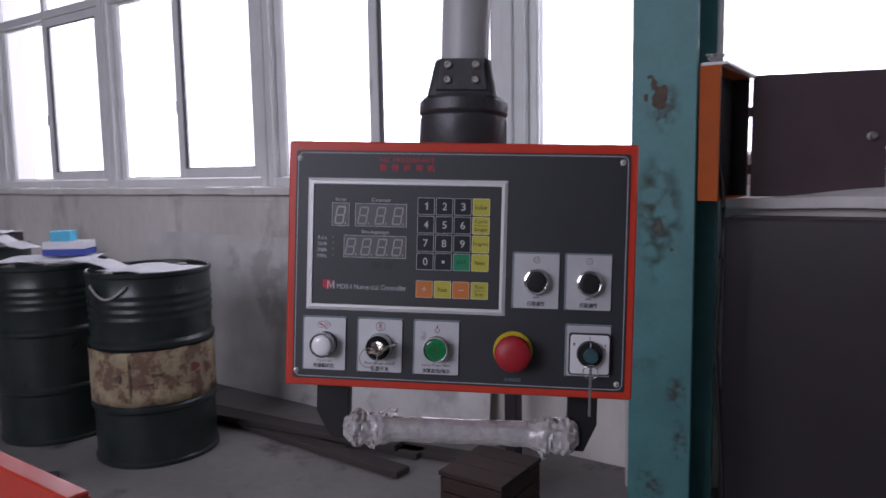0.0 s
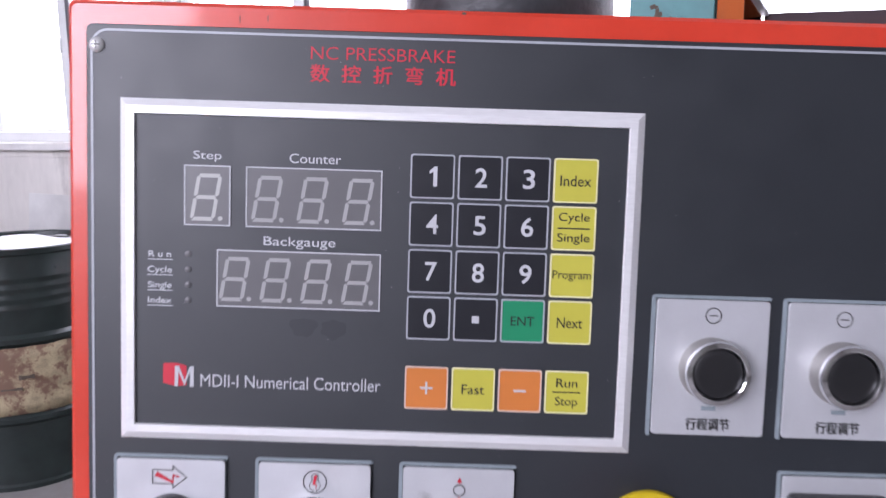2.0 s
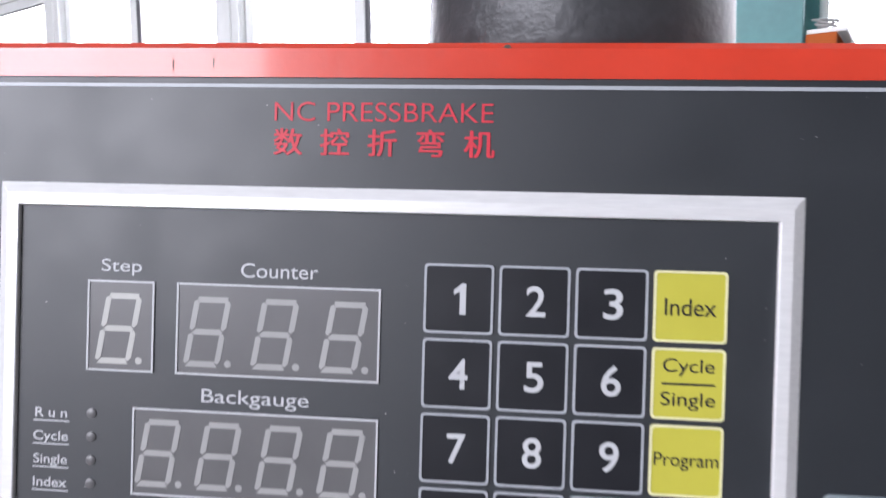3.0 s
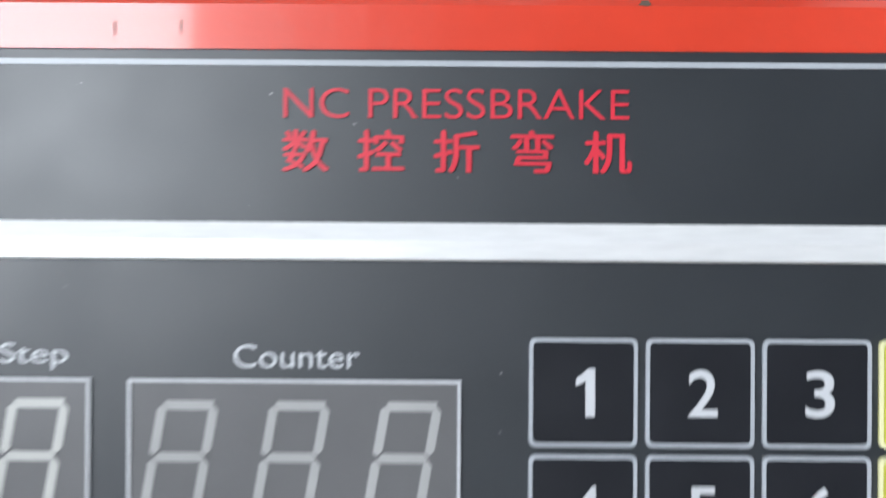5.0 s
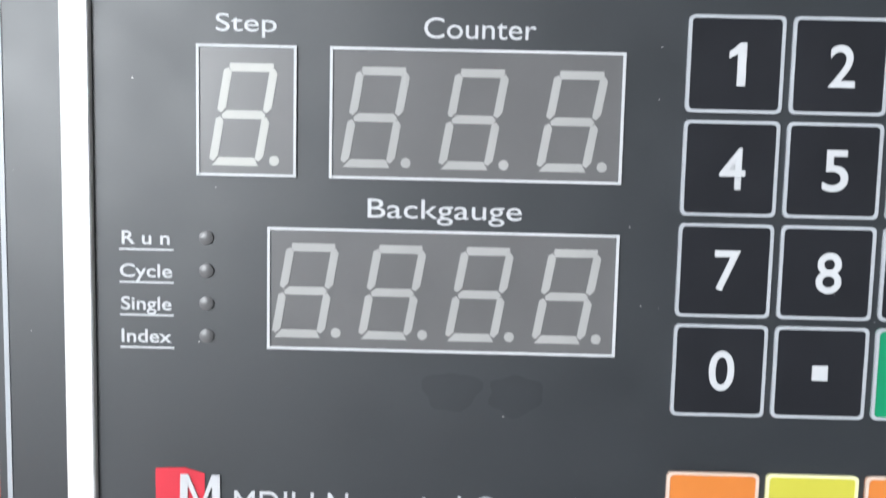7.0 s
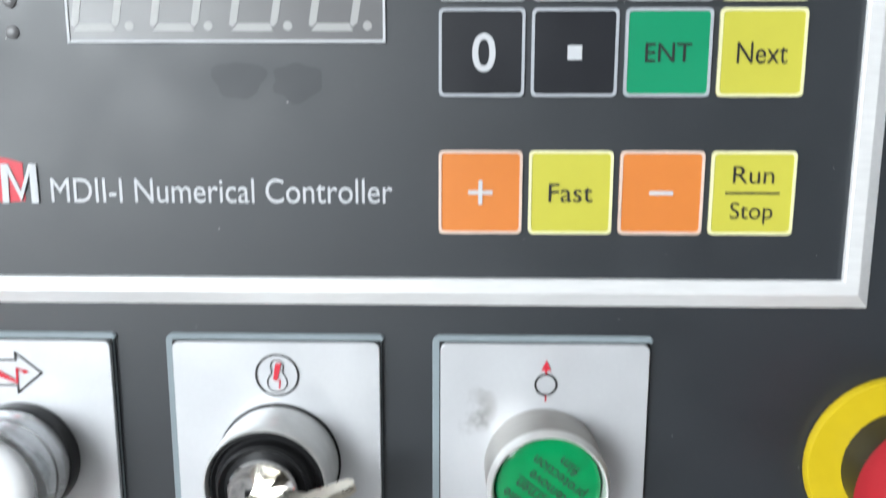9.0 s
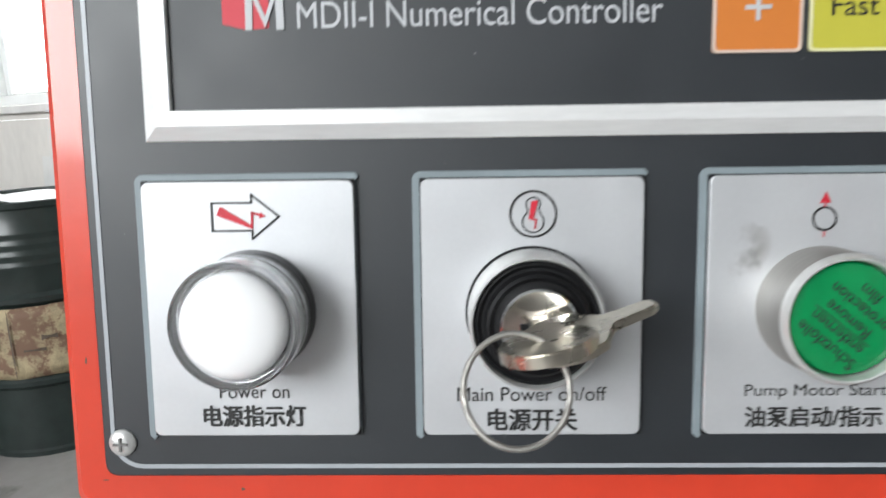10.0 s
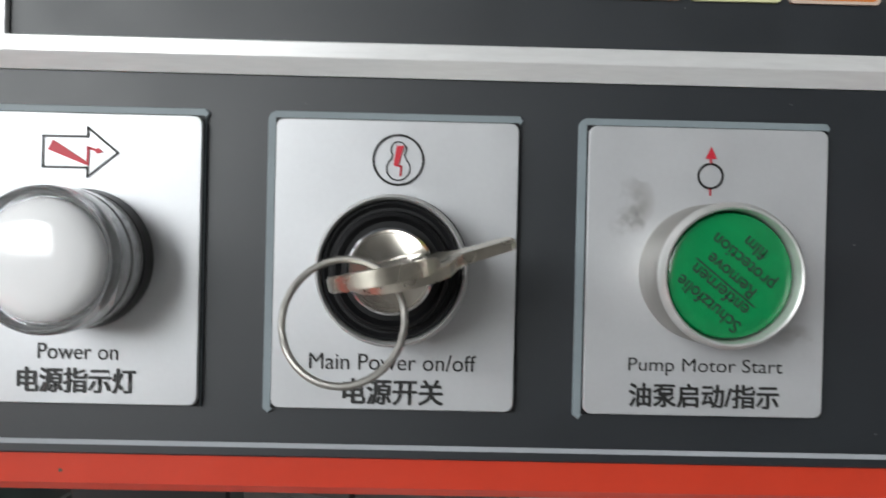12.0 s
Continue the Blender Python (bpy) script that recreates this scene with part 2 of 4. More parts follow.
def outline(x0, z0, x1, z1, r, n=5):
    """Points of a rounded rectangle in x and z, counter-clockwise."""
    if r <= 0:
        return [(x0, z0), (x1, z0), (x1, z1), (x0, z1)]
    pts = []
    for cx, cz, a0 in ((x1 - r, z0 + r, -90), (x1 - r, z1 - r, 0), (x0 + r, z1 - r, 90), (x0 + r, z0 + r, 180)):
        for k in range(n + 1):
            a = radians(a0 + 90 * k / n)
            pts.append((cx + r * math.cos(a), cz + r * math.sin(a)))
    return pts


def slab(pts, front, back, chamfer=0.0, bm=None):
    """A plate whose outline lies in x and z, from y = back to y = front (front is the nearer), with a chamfered front edge."""
    bm = bm or bmesh.new()
    cx, cz = sum(p[0] for p in pts) / len(pts), sum(p[1] for p in pts) / len(pts)
    half = max(abs(p[0] - cx) for p in pts)
    k = 1 - chamfer / half if half else 1
    kz = 1 - chamfer / max(abs(p[1] - cz) for p in pts)
    rings = [[bm.verts.new((x, back, z)) for x, z in pts]]
    if chamfer:
        rings.append([bm.verts.new((x, front + chamfer, z)) for x, z in pts])
        rings.append([bm.verts.new((cx + (x - cx) * k, front, cz + (z - cz) * kz)) for x, z in pts])
    else:
        rings.append([bm.verts.new((x, front, z)) for x, z in pts])
    n = len(pts)
    for a, b in zip(rings, rings[1:]):
        for i in range(n):
            bm.faces.new((a[i], a[(i + 1) % n], b[(i + 1) % n], b[i]))
    bm.faces.new(rings[-1])
    bm.faces.new(list(reversed(rings[0])))
    return bm


def rim(outer, inner, front, back, bm=None):
    """A flat ring between two outlines of as many points."""
    bm = bm or bmesh.new()
    n = len(outer)
    o0, o1 = [[bm.verts.new((x, y, z)) for x, z in outer] for y in (back, front)]
    i0, i1 = [[bm.verts.new((x, y, z)) for x, z in inner] for y in (back, front)]
    for a, b in ((o0, o1), (o1, i1), (i1, i0), (i0, o0)):
        for i in range(n):
            bm.faces.new((a[i], a[(i + 1) % n], b[(i + 1) % n], b[i]))
    return bm


def lathe(profile, cx=0.0, cz=0.0, seg=48, axis="y", bm=None):
    """A turned body from (radius, height) pairs; axis y: heights are y values about (cx, cz); axis z: about (cx, cz) in x and y."""
    bm = bm or bmesh.new()
    rings = []
    for r, h in profile:
        if r < 1e-6:
            rings.append([bm.verts.new((cx, h, cz) if axis == "y" else (cx, cz, h))])
        else:
            ring = []
            for k in range(seg):
                a = 2 * math.pi * k / seg
                u, v = cx + r * math.cos(a), cz + r * math.sin(a)
                ring.append(bm.verts.new((u, h, v) if axis == "y" else (u, v, h)))
            rings.append(ring)
    for a, b in zip(rings, rings[1:]):
        for k in range(seg):
            q = [a[k % len(a)], a[(k + 1) % len(a)], b[(k + 1) % len(b)], b[k % len(b)]]
            q = list(dict.fromkeys(q))
            if len(q) > 2:
                bm.faces.new(q)
    return bm


def tube(points, radius, seg=10, bm=None, closed=False):
    """A round bar along points; radius may be a list."""
    bm = bm or bmesh.new()
    pts = [Vector(p) for p in points]
    n = len(pts)
    rings = []
    for i, p in enumerate(pts):
        if closed:
            way = pts[(i + 1) % n] - pts[i - 1]
        else:
            way = pts[min(i + 1, n - 1)] - pts[max(i - 1, 0)]
        way.normalize()
        side = way.cross(Vector((0, 0, 1)))
        if side.length < 0.1:
            side = way.cross(Vector((0, 1, 0)))
        side.normalize()
        up = side.cross(way)
        r = radius[i] if isinstance(radius, (list, tuple)) else radius
        rings.append([bm.verts.new(p + r * (math.cos(2 * math.pi * k / seg) * side + math.sin(2 * math.pi * k / seg) * up)) for k in range(seg)])
    for i in range(n if closed else n - 1):
        a, b = rings[i], rings[(i + 1) % n]
        for k in range(seg):
            bm.faces.new((a[k], a[(k + 1) % seg], b[(k + 1) % seg], b[k]))
    if not closed:
        bm.faces.new(rings[0])
        bm.faces.new(rings[-1])
    return bm


def lettering(name, body, x0, x1, z0, z1, mat, parent, y, turn=0.0, bold=0.0, keep=False, weight=0.0):
    """Printed words that fill the rectangle x0..x1, z0..z1, facing -y."""
    curve = bpy.data.curves.new("words", "FONT")
    curve.body, curve.size, curve.offset = body, 1.0, bold
    curve.align_x, curve.space_line = "CENTER", 0.95
    tmp = bpy.data.objects.new("words", curve)
    scene.collection.objects.link(tmp)
    dg = bpy.context.evaluated_depsgraph_get()
    me = bpy.data.meshes.new_from_object(tmp.evaluated_get(dg))
    bpy.data.objects.remove(tmp)
    bpy.data.curves.remove(curve)
    co = [v.co.copy() for v in me.vertices]
    ax, bx = min(c.x for c in co), max(c.x for c in co)
    ay, by = min(c.y for c in co), max(c.y for c in co)
    sx, sy = (x1 - x0) / (bx - ax), (z1 - z0) / (by - ay)
    if keep:
        sx = sy = min(sx, sy)
    mx, my, cx, cz = (ax + bx) / 2, (ay + by) / 2, (x0 + x1) / 2, (z0 + z1) / 2
    c, s = math.cos(radians(turn)), math.sin(radians(turn))
    for v, k in zip(me.vertices, co):
        u, w = (k.x - mx) * sx, (k.y - my) * sy
        v.co = (cx + u * c - w * s, y, cz + u * s + w * c)
    if weight:
        heavy = bmesh.new()
        for k, (dx, dz) in enumerate(((0, 0), (weight, 0), (-weight, 0), (0, weight))):
            me.transform(Matrix.Translation((dx, -0.00001 * k, dz)))
            heavy.from_mesh(me)
            me.transform(Matrix.Translation((-dx, 0.00001 * k, -dz)))
        heavy.to_mesh(me)
        heavy.free()
    me.materials.clear()
    me.materials.append(mat)
    ob = new(name, me)
    ob.parent = parent
    return ob

# ---- large structure of the workshop hall ----
WY = 0.13            # inner face of the window wall
POSTS = [-7.55, -5.91, -4.27, -2.61, -0.92, 0.76, 2.41, 4.06]
SILL_Z, TRANSOM_Z, HEAD_Z = 1.23, 2.57, 3.47

bm = box(-10.0, 6.0, -8.2, 0.6, -0.2, 0.0)
bmesh.ops.subdivide_edges(bm, edges=bm.edges[:], cuts=6, use_grid_fill=True)
solid("floor", bm, FLOOR, HALL, "grey oil-stained concrete workshop floor", "floor", kind="structure")
solid("ceiling", box(-10.0, 6.0, -8.2, 0.6, 5.2, 5.4), CEIL, HALL, "plain grey workshop ceiling", "ceiling", kind="structure")
bm = box(-10.0, 6.0, WY, WY + 0.24, 0.0, SILL_Z - 0.087)
box(-10.0, -0.30, WY, WY + 0.24, SILL_Z - 0.086, SILL_Z - 0.050, bm=bm)
box(-10.0, 6.0, WY, WY + 0.24, HEAD_Z, 5.2, bm=bm)
box(-10.0, POSTS[0], WY, WY + 0.24, SILL_Z - 0.085, HEAD_Z, bm=bm)
box(POSTS[-1], 6.0, WY, WY + 0.24, SILL_Z - 0.085, HEAD_Z, bm=bm)
solid("wall_north", bm, WALL, HALL, "stained grey plaster wall under a long row of windows", "wall", kind="structure")


def pierced(lo, hi, t0, t1, holes, along):
    """A wall from lo to hi with openings (a, b) between heights 1.8 and 4.6."""
    out = bmesh.new()
    spans, at = [], lo
    for a, b in holes:
        spans.append((at, a))
        at = b
    spans.append((at, hi))
    put = (lambda a, b, z0, z1: box(a, b, t0, t1, z0, z1, bm=out)) if along == "x" else (lambda a, b, z0, z1: box(t0, t1, a, b, z0, z1, bm=out))
    put(lo, hi, 0.0, 1.8)
    put(lo, hi, 4.6, 5.2)
    for a, b in spans:
        put(a, b, 1.8, 4.6)
    return out


# Unseen walls added to close the hall; dark colour keeps reflections low.
solid("wall_south", pierced(-10.0, 6.0, -8.2, -8.0, [(-4.6 + 3.0 * k, -2.0 + 3.0 * k) for k in range(2)], "x"), HALLWALL, HALL, "unseen plaster wall with two high windows, darkened to dim reflections", "wall", kind="structure")
solid("wall_west", box(-10.2, -10.0, -8.0, WY, 0.0, 5.2), HALLWALL, HALL, "plain unseen plaster wall, darkened to dim reflections", "wall", kind="structure")
solid("wall_east", box(6.0, 6.2, -8.0, WY, 0.0, 5.2), HALLWALL, HALL, "plain unseen plaster wall, darkened to dim reflections", "wall", kind="structure")
bm = box(-14.0, 10.0, 2.6, 2.65, -0.5, 7.0)
solid("backdrop", bm, HAZE, HALL, "bright white overcast distance outside the windows", "backdrop", kind="structure")

bm = box(-10.0, 6.0, WY - 0.055, WY + 0.10, SILL_Z - 0.085, SILL_Z, 0.006)
bmesh.ops.subdivide_edges(bm, edges=[e for e in bm.edges if e.calc_length() > 2], cuts=160)
for v in bm.verts:
    if v.co.y < WY and v.co.z > SILL_Z - 0.03:
        v.co.z -= 0.042
    if v.co.x < -0.3 and v.co.z < SILL_Z - 0.02:
        v.co.z += 0.036
    v.co.z += 0.006 * noise.noise(v.co * 5.0)
    v.co.y += 0.004 * noise.noise(v.co * 7.0 + Vector((9, 0, 0)))
solid("window_sill", bm, SILL, HALL, "worn white painted window sill with chipped edge", "window sill", kind="structure")


def pane_frame(x0, x1, z0, z1, w, y0, y1, bm=None):
    bm = bm or bmesh.new()
    box(x0, x0 + w, y0, y1, z0, z1, 0.004, 1, bm)
    box(x1 - w, x1, y0, y1, z0, z1, 0.004, 1, bm)
    box(x0 + w, x1 - w, y0, y1, z0, z0 + w, 0.004, 1, bm)
    box(x0 + w, x1 - w, y0, y1, z1 - w, z1, 0.004, 1, bm)
    return bm


for k, (a, b) in enumerate(zip(POSTS, POSTS[1:])):
    win = thing("window_%d" % (k + 1), HALL @ pose(0, WY + 0.10, 0), "white plastic sliding window with two sashes and a top light", "window", "windows of the long wall", "structure")
    frame_bm = pane_frame(a + 0.005, b - 0.005, SILL_Z, HEAD_Z, 0.055, -0.01, 0.07)
    box(a + 0.06, b - 0.06, -0.008, 0.068, TRANSOM_Z - 0.03, TRANSOM_Z + 0.03, 0.004, 1, frame_bm)
    part("window_frame", frame_bm, FRAME, win)
    mid = (a + b) / 2 - 0.01
    rear_bm = box(a + 0.062, a + 0.105, 0.036, 0.062, SILL_Z + 0.058, TRANSOM_Z - 0.032, 0.004, 1)
    box(a + 0.120, a + 0.126, 0.030, 0.062, SILL_Z + 0.058, TRANSOM_Z - 0.032, 0.001, 1, rear_bm)
    box(mid - 0.022, mid + 0.03, 0.036, 0.062, SILL_Z + 0.058, TRANSOM_Z - 0.032, 0.004, 1, rear_bm)
    box(a + 0.105, mid - 0.022, 0.036, 0.062, SILL_Z + 0.058, SILL_Z + 0.070, 0.002, 1, rear_bm)
    box(a + 0.105, mid - 0.022, 0.036, 0.062, TRANSOM_Z - 0.050, TRANSOM_Z - 0.032, 0.002, 1, rear_bm)
    part("sash", rear_bm, FRAME, win)
    part("sash", pane_frame(mid - 0.03, b - 0.062, SILL_Z + 0.058, TRANSOM_Z - 0.032, 0.062, 0.002, 0.032), FRAME, win)
    # Added dark strips paint the shadow gap and shaded stile side beside the pane.
    shade_bm = pane_frame(mid + 0.0325, b - 0.1245, SILL_Z + 0.1205, TRANSOM_Z - 0.0945, 0.007, 0.006, 0.024)
    box(mid + 0.0400, mid + 0.0560, 0.012, 0.024, SILL_Z + 0.128, TRANSOM_Z - 0.102, 0.002, 1, shade_bm)
    part("dark_seam", shade_bm, SASH_SHADE, win, "dark grey strips drawn as the shadow gap of the sash")
    top_bm = box(mid - 0.028, mid + 0.028, 0.0, 0.06, TRANSOM_Z + 0.032, HEAD_Z - 0.057, 0.004, 1)
    part("mullion", top_bm, FRAME, win)
    part("catch", box(mid - 0.02, mid - 0.005, -0.012, 0.001, 1.72, 1.80, 0.003, 1), FRAME, win)
    for x0, x1, z0, z1, y in ((a + 0.105, mid - 0.022, SILL_Z + 0.068, TRANSOM_Z - 0.049, 0.048), (mid + 0.033, b - 0.125, SILL_Z + 0.12, TRANSOM_Z - 0.096, 0.016), (a + 0.06, mid - 0.03, TRANSOM_Z + 0.032, HEAD_Z - 0.057, 0.03), (mid + 0.03, b - 0.06, TRANSOM_Z + 0.032, HEAD_Z - 0.057, 0.03)):
        pane = part("pane", box(x0, x1, y, y + 0.004, z0, z1), GLASS, win)
        pane.visible_shadow = False

# ---- steel column with the electrical box ----
CX0, CX1, CY = -0.122, 0.092, -0.414
column = thing("steel_column", HALL @ pose(0, 0, 0), "teal painted steel roof column with chipped rusty patches", "column")
bm = box(CX0, CX1, CY, CY + 0.014, 0.0, 5.2, 0.002, 1)
part("front_flange", bm, TEAL, column)
part("rear_flange", box(CX0, CX1, CY + 0.30, CY + 0.314, 0.0, 5.2, 0.002, 1), TEAL, column)
part("web", box((CX0 + CX1) / 2 - 0.005, (CX0 + CX1) / 2 + 0.005, CY + 0.0145, CY + 0.2995, 0.0, 5.2), TEAL, column)
part("base_plate", box(CX0 - 0.05, CX1 + 0.05, CY - 0.05, CY + 0.364, 0.0, 0.02, 0.003, 1), TEAL, column)


def chip(cx, cz, w, h, seed):
    """A ragged flake of bare rusty metal on the flange."""
    out = bmesh.new()
    pts = []
    for k in range(40):
        a = 2 * math.pi * k / 40
        r = 1.0 + 0.55 * noise.noise(Vector((math.cos(a) * 1.6, math.sin(a) * 1.6, seed))) + 0.25 * noise.noise(Vector((math.cos(a) * 5, math.sin(a) * 5, seed)))
        pts.append((cx + w * r * math.cos(a), cz + h * r * math.sin(a)))
    return slab(pts, CY - 0.0012, CY + 0.002, bm=out)


for cx, cz, w, h, s in ((-0.025, 1.530, 0.026, 0.040, 1.0), (-0.047, 1.575, 0.009, 0.018, 2.0), (-0.073, 1.535, 0.008, 0.012, 3.0), (-0.060, 1.600, 0.010, 0.007, 4.0), (0.02, 1.03, 0.006, 0.006, 8.5)):
    part("rust_patch", chip(cx, cz, w, h, s), RUST, column, "bare rusty flake in the paint")



def stain(cx, cz, w, h):
    """A thin uneven film of dirt, an oval on the flange's face."""
    out = bmesh.new()
    out.faces.new([out.verts.new((cx + w * math.cos(math.pi * k / 16), CY - 0.0006, cz + h * math.sin(math.pi * k / 16))) for k in range(32)])
    return out


CM, CW = (CX0 + CX1) / 2, CX1 - CX0
part("grime_patch", stain(CM - 0.06 * CW, 1.13, 0.43 * CW, 0.24), GRIME, column, "olive oily grime on the paint")
for x, z, w, hh in ((-0.12, 0.20, 0.28, 0.09), (0.33, 0.37, 0.16, 0.09), (0.28, 0.55, 0.2, 0.08), (0.0, 1.50, 0.3, 0.10)):
    part("rust_stain", stain(CM + x * CW, z, w * CW, hh), RUSTSTAIN, column, "faint brown rust stain")

cond = solid("conduit_pipe", tube([(CX1 + 0.02, CY + 0.21, 1.635), (CX1 + 0.02, CY + 0.21, 5.2)], 0.011, 12), PVC, HALL, "thin white conduit pipe behind the steel column", "pipe", smooth=True)

ebox = thing("electrical_box", HALL, "orange steel electrical box with its door open on the column", "electrical box")
EX0, EX1, EY0, EY1, EZ0, EZ1 = 0.096, 0.160, -0.40, 0.045, 1.192, 1.622
bm = box(EX0, EX1, EY0, EY0 + 0.003, EZ0, EZ1, 0.001, 1)
box(EX0, EX1, EY1 - 0.003, EY1, EZ0, EZ1, 0.001, 1, bm)
box(EX0, EX1, EY0 + 0.003, EY1 - 0.003, EZ0, EZ0 + 0.003, bm=bm)
box(EX0, EX1, EY0 + 0.003, EY1 - 0.003, EZ1 - 0.003, EZ1, bm=bm)
part("body", bm, ORANGEBOX, ebox)
# Back, lips, far liner and board are coloured as dark as the box's shade.
part("back_plate", box(EX0, EX0 + 0.003, EY0 + 0.003, EY1 - 0.003, EZ0 + 0.003, EZ1 - 0.003), DARKIN, ebox, "inside of the box, coloured near black for its shade")
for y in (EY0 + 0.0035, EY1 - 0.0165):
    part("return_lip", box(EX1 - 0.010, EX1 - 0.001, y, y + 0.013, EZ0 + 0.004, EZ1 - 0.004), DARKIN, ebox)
part("far_shade_liner", box(EX0 + 0.003, EX1 - 0.011, EY1 - 0.006, EY1 - 0.0035, EZ0 + 0.004, EZ1 - 0.004), DARKIN, ebox, "inside of the box, coloured near black for its shade")
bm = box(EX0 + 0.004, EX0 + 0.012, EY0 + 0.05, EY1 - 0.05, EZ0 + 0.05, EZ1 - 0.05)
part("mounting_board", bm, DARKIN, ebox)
DZ0, DZ1, DX0, DX1, DY = 1.190, 1.632, 0.168, 0.612, 0.058
SWING = Matrix.Translation((DX0, DY, 0)) @ pose(0, 0, 0, 0, 0, 17) @ Matrix.Translation((-DX0, -DY, 0))
bm = box(DX0, DX1, DY, DY + 0.012, DZ0, DZ1, 0.003, 2)
bm.transform(SWING)
door = part("door", bm, DOORIN, ebox, "open enamelled door")
bm = lathe([(0.0, -0.03), (0.009, -0.029), (0.011, -0.02), (0.011, 0.0), (0.016, 0.002), (0.016, 0.006), (0.0, 0.006)], DX1 - 0.05, (DZ0 + DZ1) / 2 - 0.01, 20)
bm.transform(SWING @ Matrix.Translation((0, DY - 0.007, 0)))
part("handle", bm, BRUSHED, door, smooth=True)
for z in (1.29, 1.50):
    part("hinge", box(EX1 - 0.002, DX0 + 0.004, DY - 0.012, DY - 0.001, z - 0.018, z + 0.018, 0.002, 1), BLACK, ebox)
bm = box(EX0 + 0.0, EX1 + 0.02, EY0 + 0.01, EY1 + 0.02, EZ1 + 0.001, EZ1 + 0.012, 0.002, 1)
part("top_lid", bm, FRAME, ebox, "pale dusty lid on the box")

cable = solid("power_cable", tube([(EX1 - 0.02, EY0 + 0.08, 1.30), (EX1 - 0.005, EY0 + 0.07, 1.24), (EX1 + 0.006, EY0 + 0.05, 1.17), (EX1 + 0.004, EY0 + 0.045, 1.0), (EX1 - 0.005, EY0 + 0.04, 0.7), (EX1 + 0.015, EY0 + 0.05, 0.4), (EX1 + 0.03, EY0 + 0.06, 0.1), (EX1 + 0.04, EY0 + 0.06, 0.008)], 0.008, 10), RUBBER, HALL, "black rubber power cable hanging out of the electrical box", "cable", smooth=True)
wires = []
for k in range(3):
    pts = []
    for i in range(16):
        a = i * 0.55 + k
        pts.append((EX0 + 0.03 + 0.022 * math.cos(a) + 0.006 * k, EY0 + 0.05 + 0.03 * math.sin(a), EZ1 + 0.018 + 0.014 * (1 + math.sin(a * 0.7 + k)) * 0.9))
    wires.append(pts)
bm = bmesh.new()
for pts in wires:
    tube(pts, 0.003, 6, bm)
solid("wire_coil", bm, STRING, HALL, "small tangle of grey wire lying on the electrical box", "wire", smooth=True)

# ---- wall-side things ----
solid("drain_pipe", lathe([(0.0, 0.0), (0.035, 0.0), (0.035, 0.35), (0.042, 0.352), (0.042, 0.43), (0.035, 0.432), (0.035, 1.16), (0.0, 1.16)], -0.235, -0.02, 24, "z"), PVC, HALL, "white plastic drain pipe standing beside the column", "pipe", smooth=True)

sheet = box(-3.68, -0.95, 0.0, 0.004, 0.0, 0.938, 0.001, 1)
solid("steel_sheet", sheet, STEEL, HALL @ pose(0, WY - 0.115, 0.004, -5, 0, 0), "dull grey steel sheet leaning on the wall", "metal sheet")
# Added cabinet shape; its dark colour stands in for wall shade below the sill.
cab = thing("wall_shade_cabinet", HALL, "dark cabinet added in place of the shaded wall under the window sill", "cabinet")
part("carcass", box(0.115, 2.6, -0.10, WY - 0.06, 0.06, 1.12, 0.004, 1), DARKSTEEL, cab)
part("plinth", box(0.135, 2.58, -0.08, WY - 0.06, 0.0, 0.0595), DARKSTEEL, cab)
for k in range(3):
    x = 0.118 + 0.827 * k
    part("door", box(x + 0.003, x + 0.821, -0.118, -0.1005, 0.065, 1.115, 0.004, 2), DARKSTEEL, cab)
solid("wooden_post", box(-0.80, -0.74, -0.10, -0.04, 0.0, 0.72, 0.004, 1), DARKSTEEL, HALL, "dark upright timber against the wall", "timber")
crate = thing("brown_crate", HALL @ pose(-0.09, 0.1, 0) @ Matrix.Diagonal((0.6, 1, 1.12, 1)), "low brown wooden crate on the floor", "crate")
for k in range(3):
    part("side_board", box(-1.06, -0.66, -0.80, -0.782, 0.004 + 0.052 * k, 0.052 + 0.052 * k, 0.002, 1), BROWN, crate)
    part("side_board", box(-1.06, -0.66, -0.518, -0.50, 0.004 + 0.052 * k, 0.052 + 0.052 * k, 0.002, 1), BROWN, crate)
    part("end_board", box(-1.078, -1.0605, -0.80, -0.50, 0.004 + 0.052 * k, 0.052 + 0.052 * k, 0.002, 1), BROWN, crate)
    part("end_board", box(-0.6595, -0.642, -0.80, -0.50, 0.004 + 0.052 * k, 0.052 + 0.052 * k, 0.002, 1), BROWN, crate)
    part("lid_board", box(-1.085, -0.635, -0.805 + 0.104 * k, -0.707 + 0.104 * k, 0.161, 0.177, 0.002, 1), BROWN, crate)
part("bottom_board", box(-1.059, -0.661, -0.78, -0.52, 0.0, 0.014), BROWN, crate)


def plank(x, y, z, length, turn, w=0.09, h=0.03):
    return solid("wooden_plank", box(-length / 2, length / 2, -w / 2, w / 2, 0, h, 0.003, 1), WOOD, HALL @ pose(x, y, z, 0, 0, turn), "grey weathered plank lying on the floor", "plank", "planks on the floor")


plank(-1.9, -0.30, 0.0, 1.5, 4)
plank(-1.75, -0.42, 0.0, 1.3, -3)
plank(-1.85, -0.36, 0.03, 1.2, 8)
plank(-1.1, -0.2, 0.0, 0.9, 12)

# ---- oil drums ----


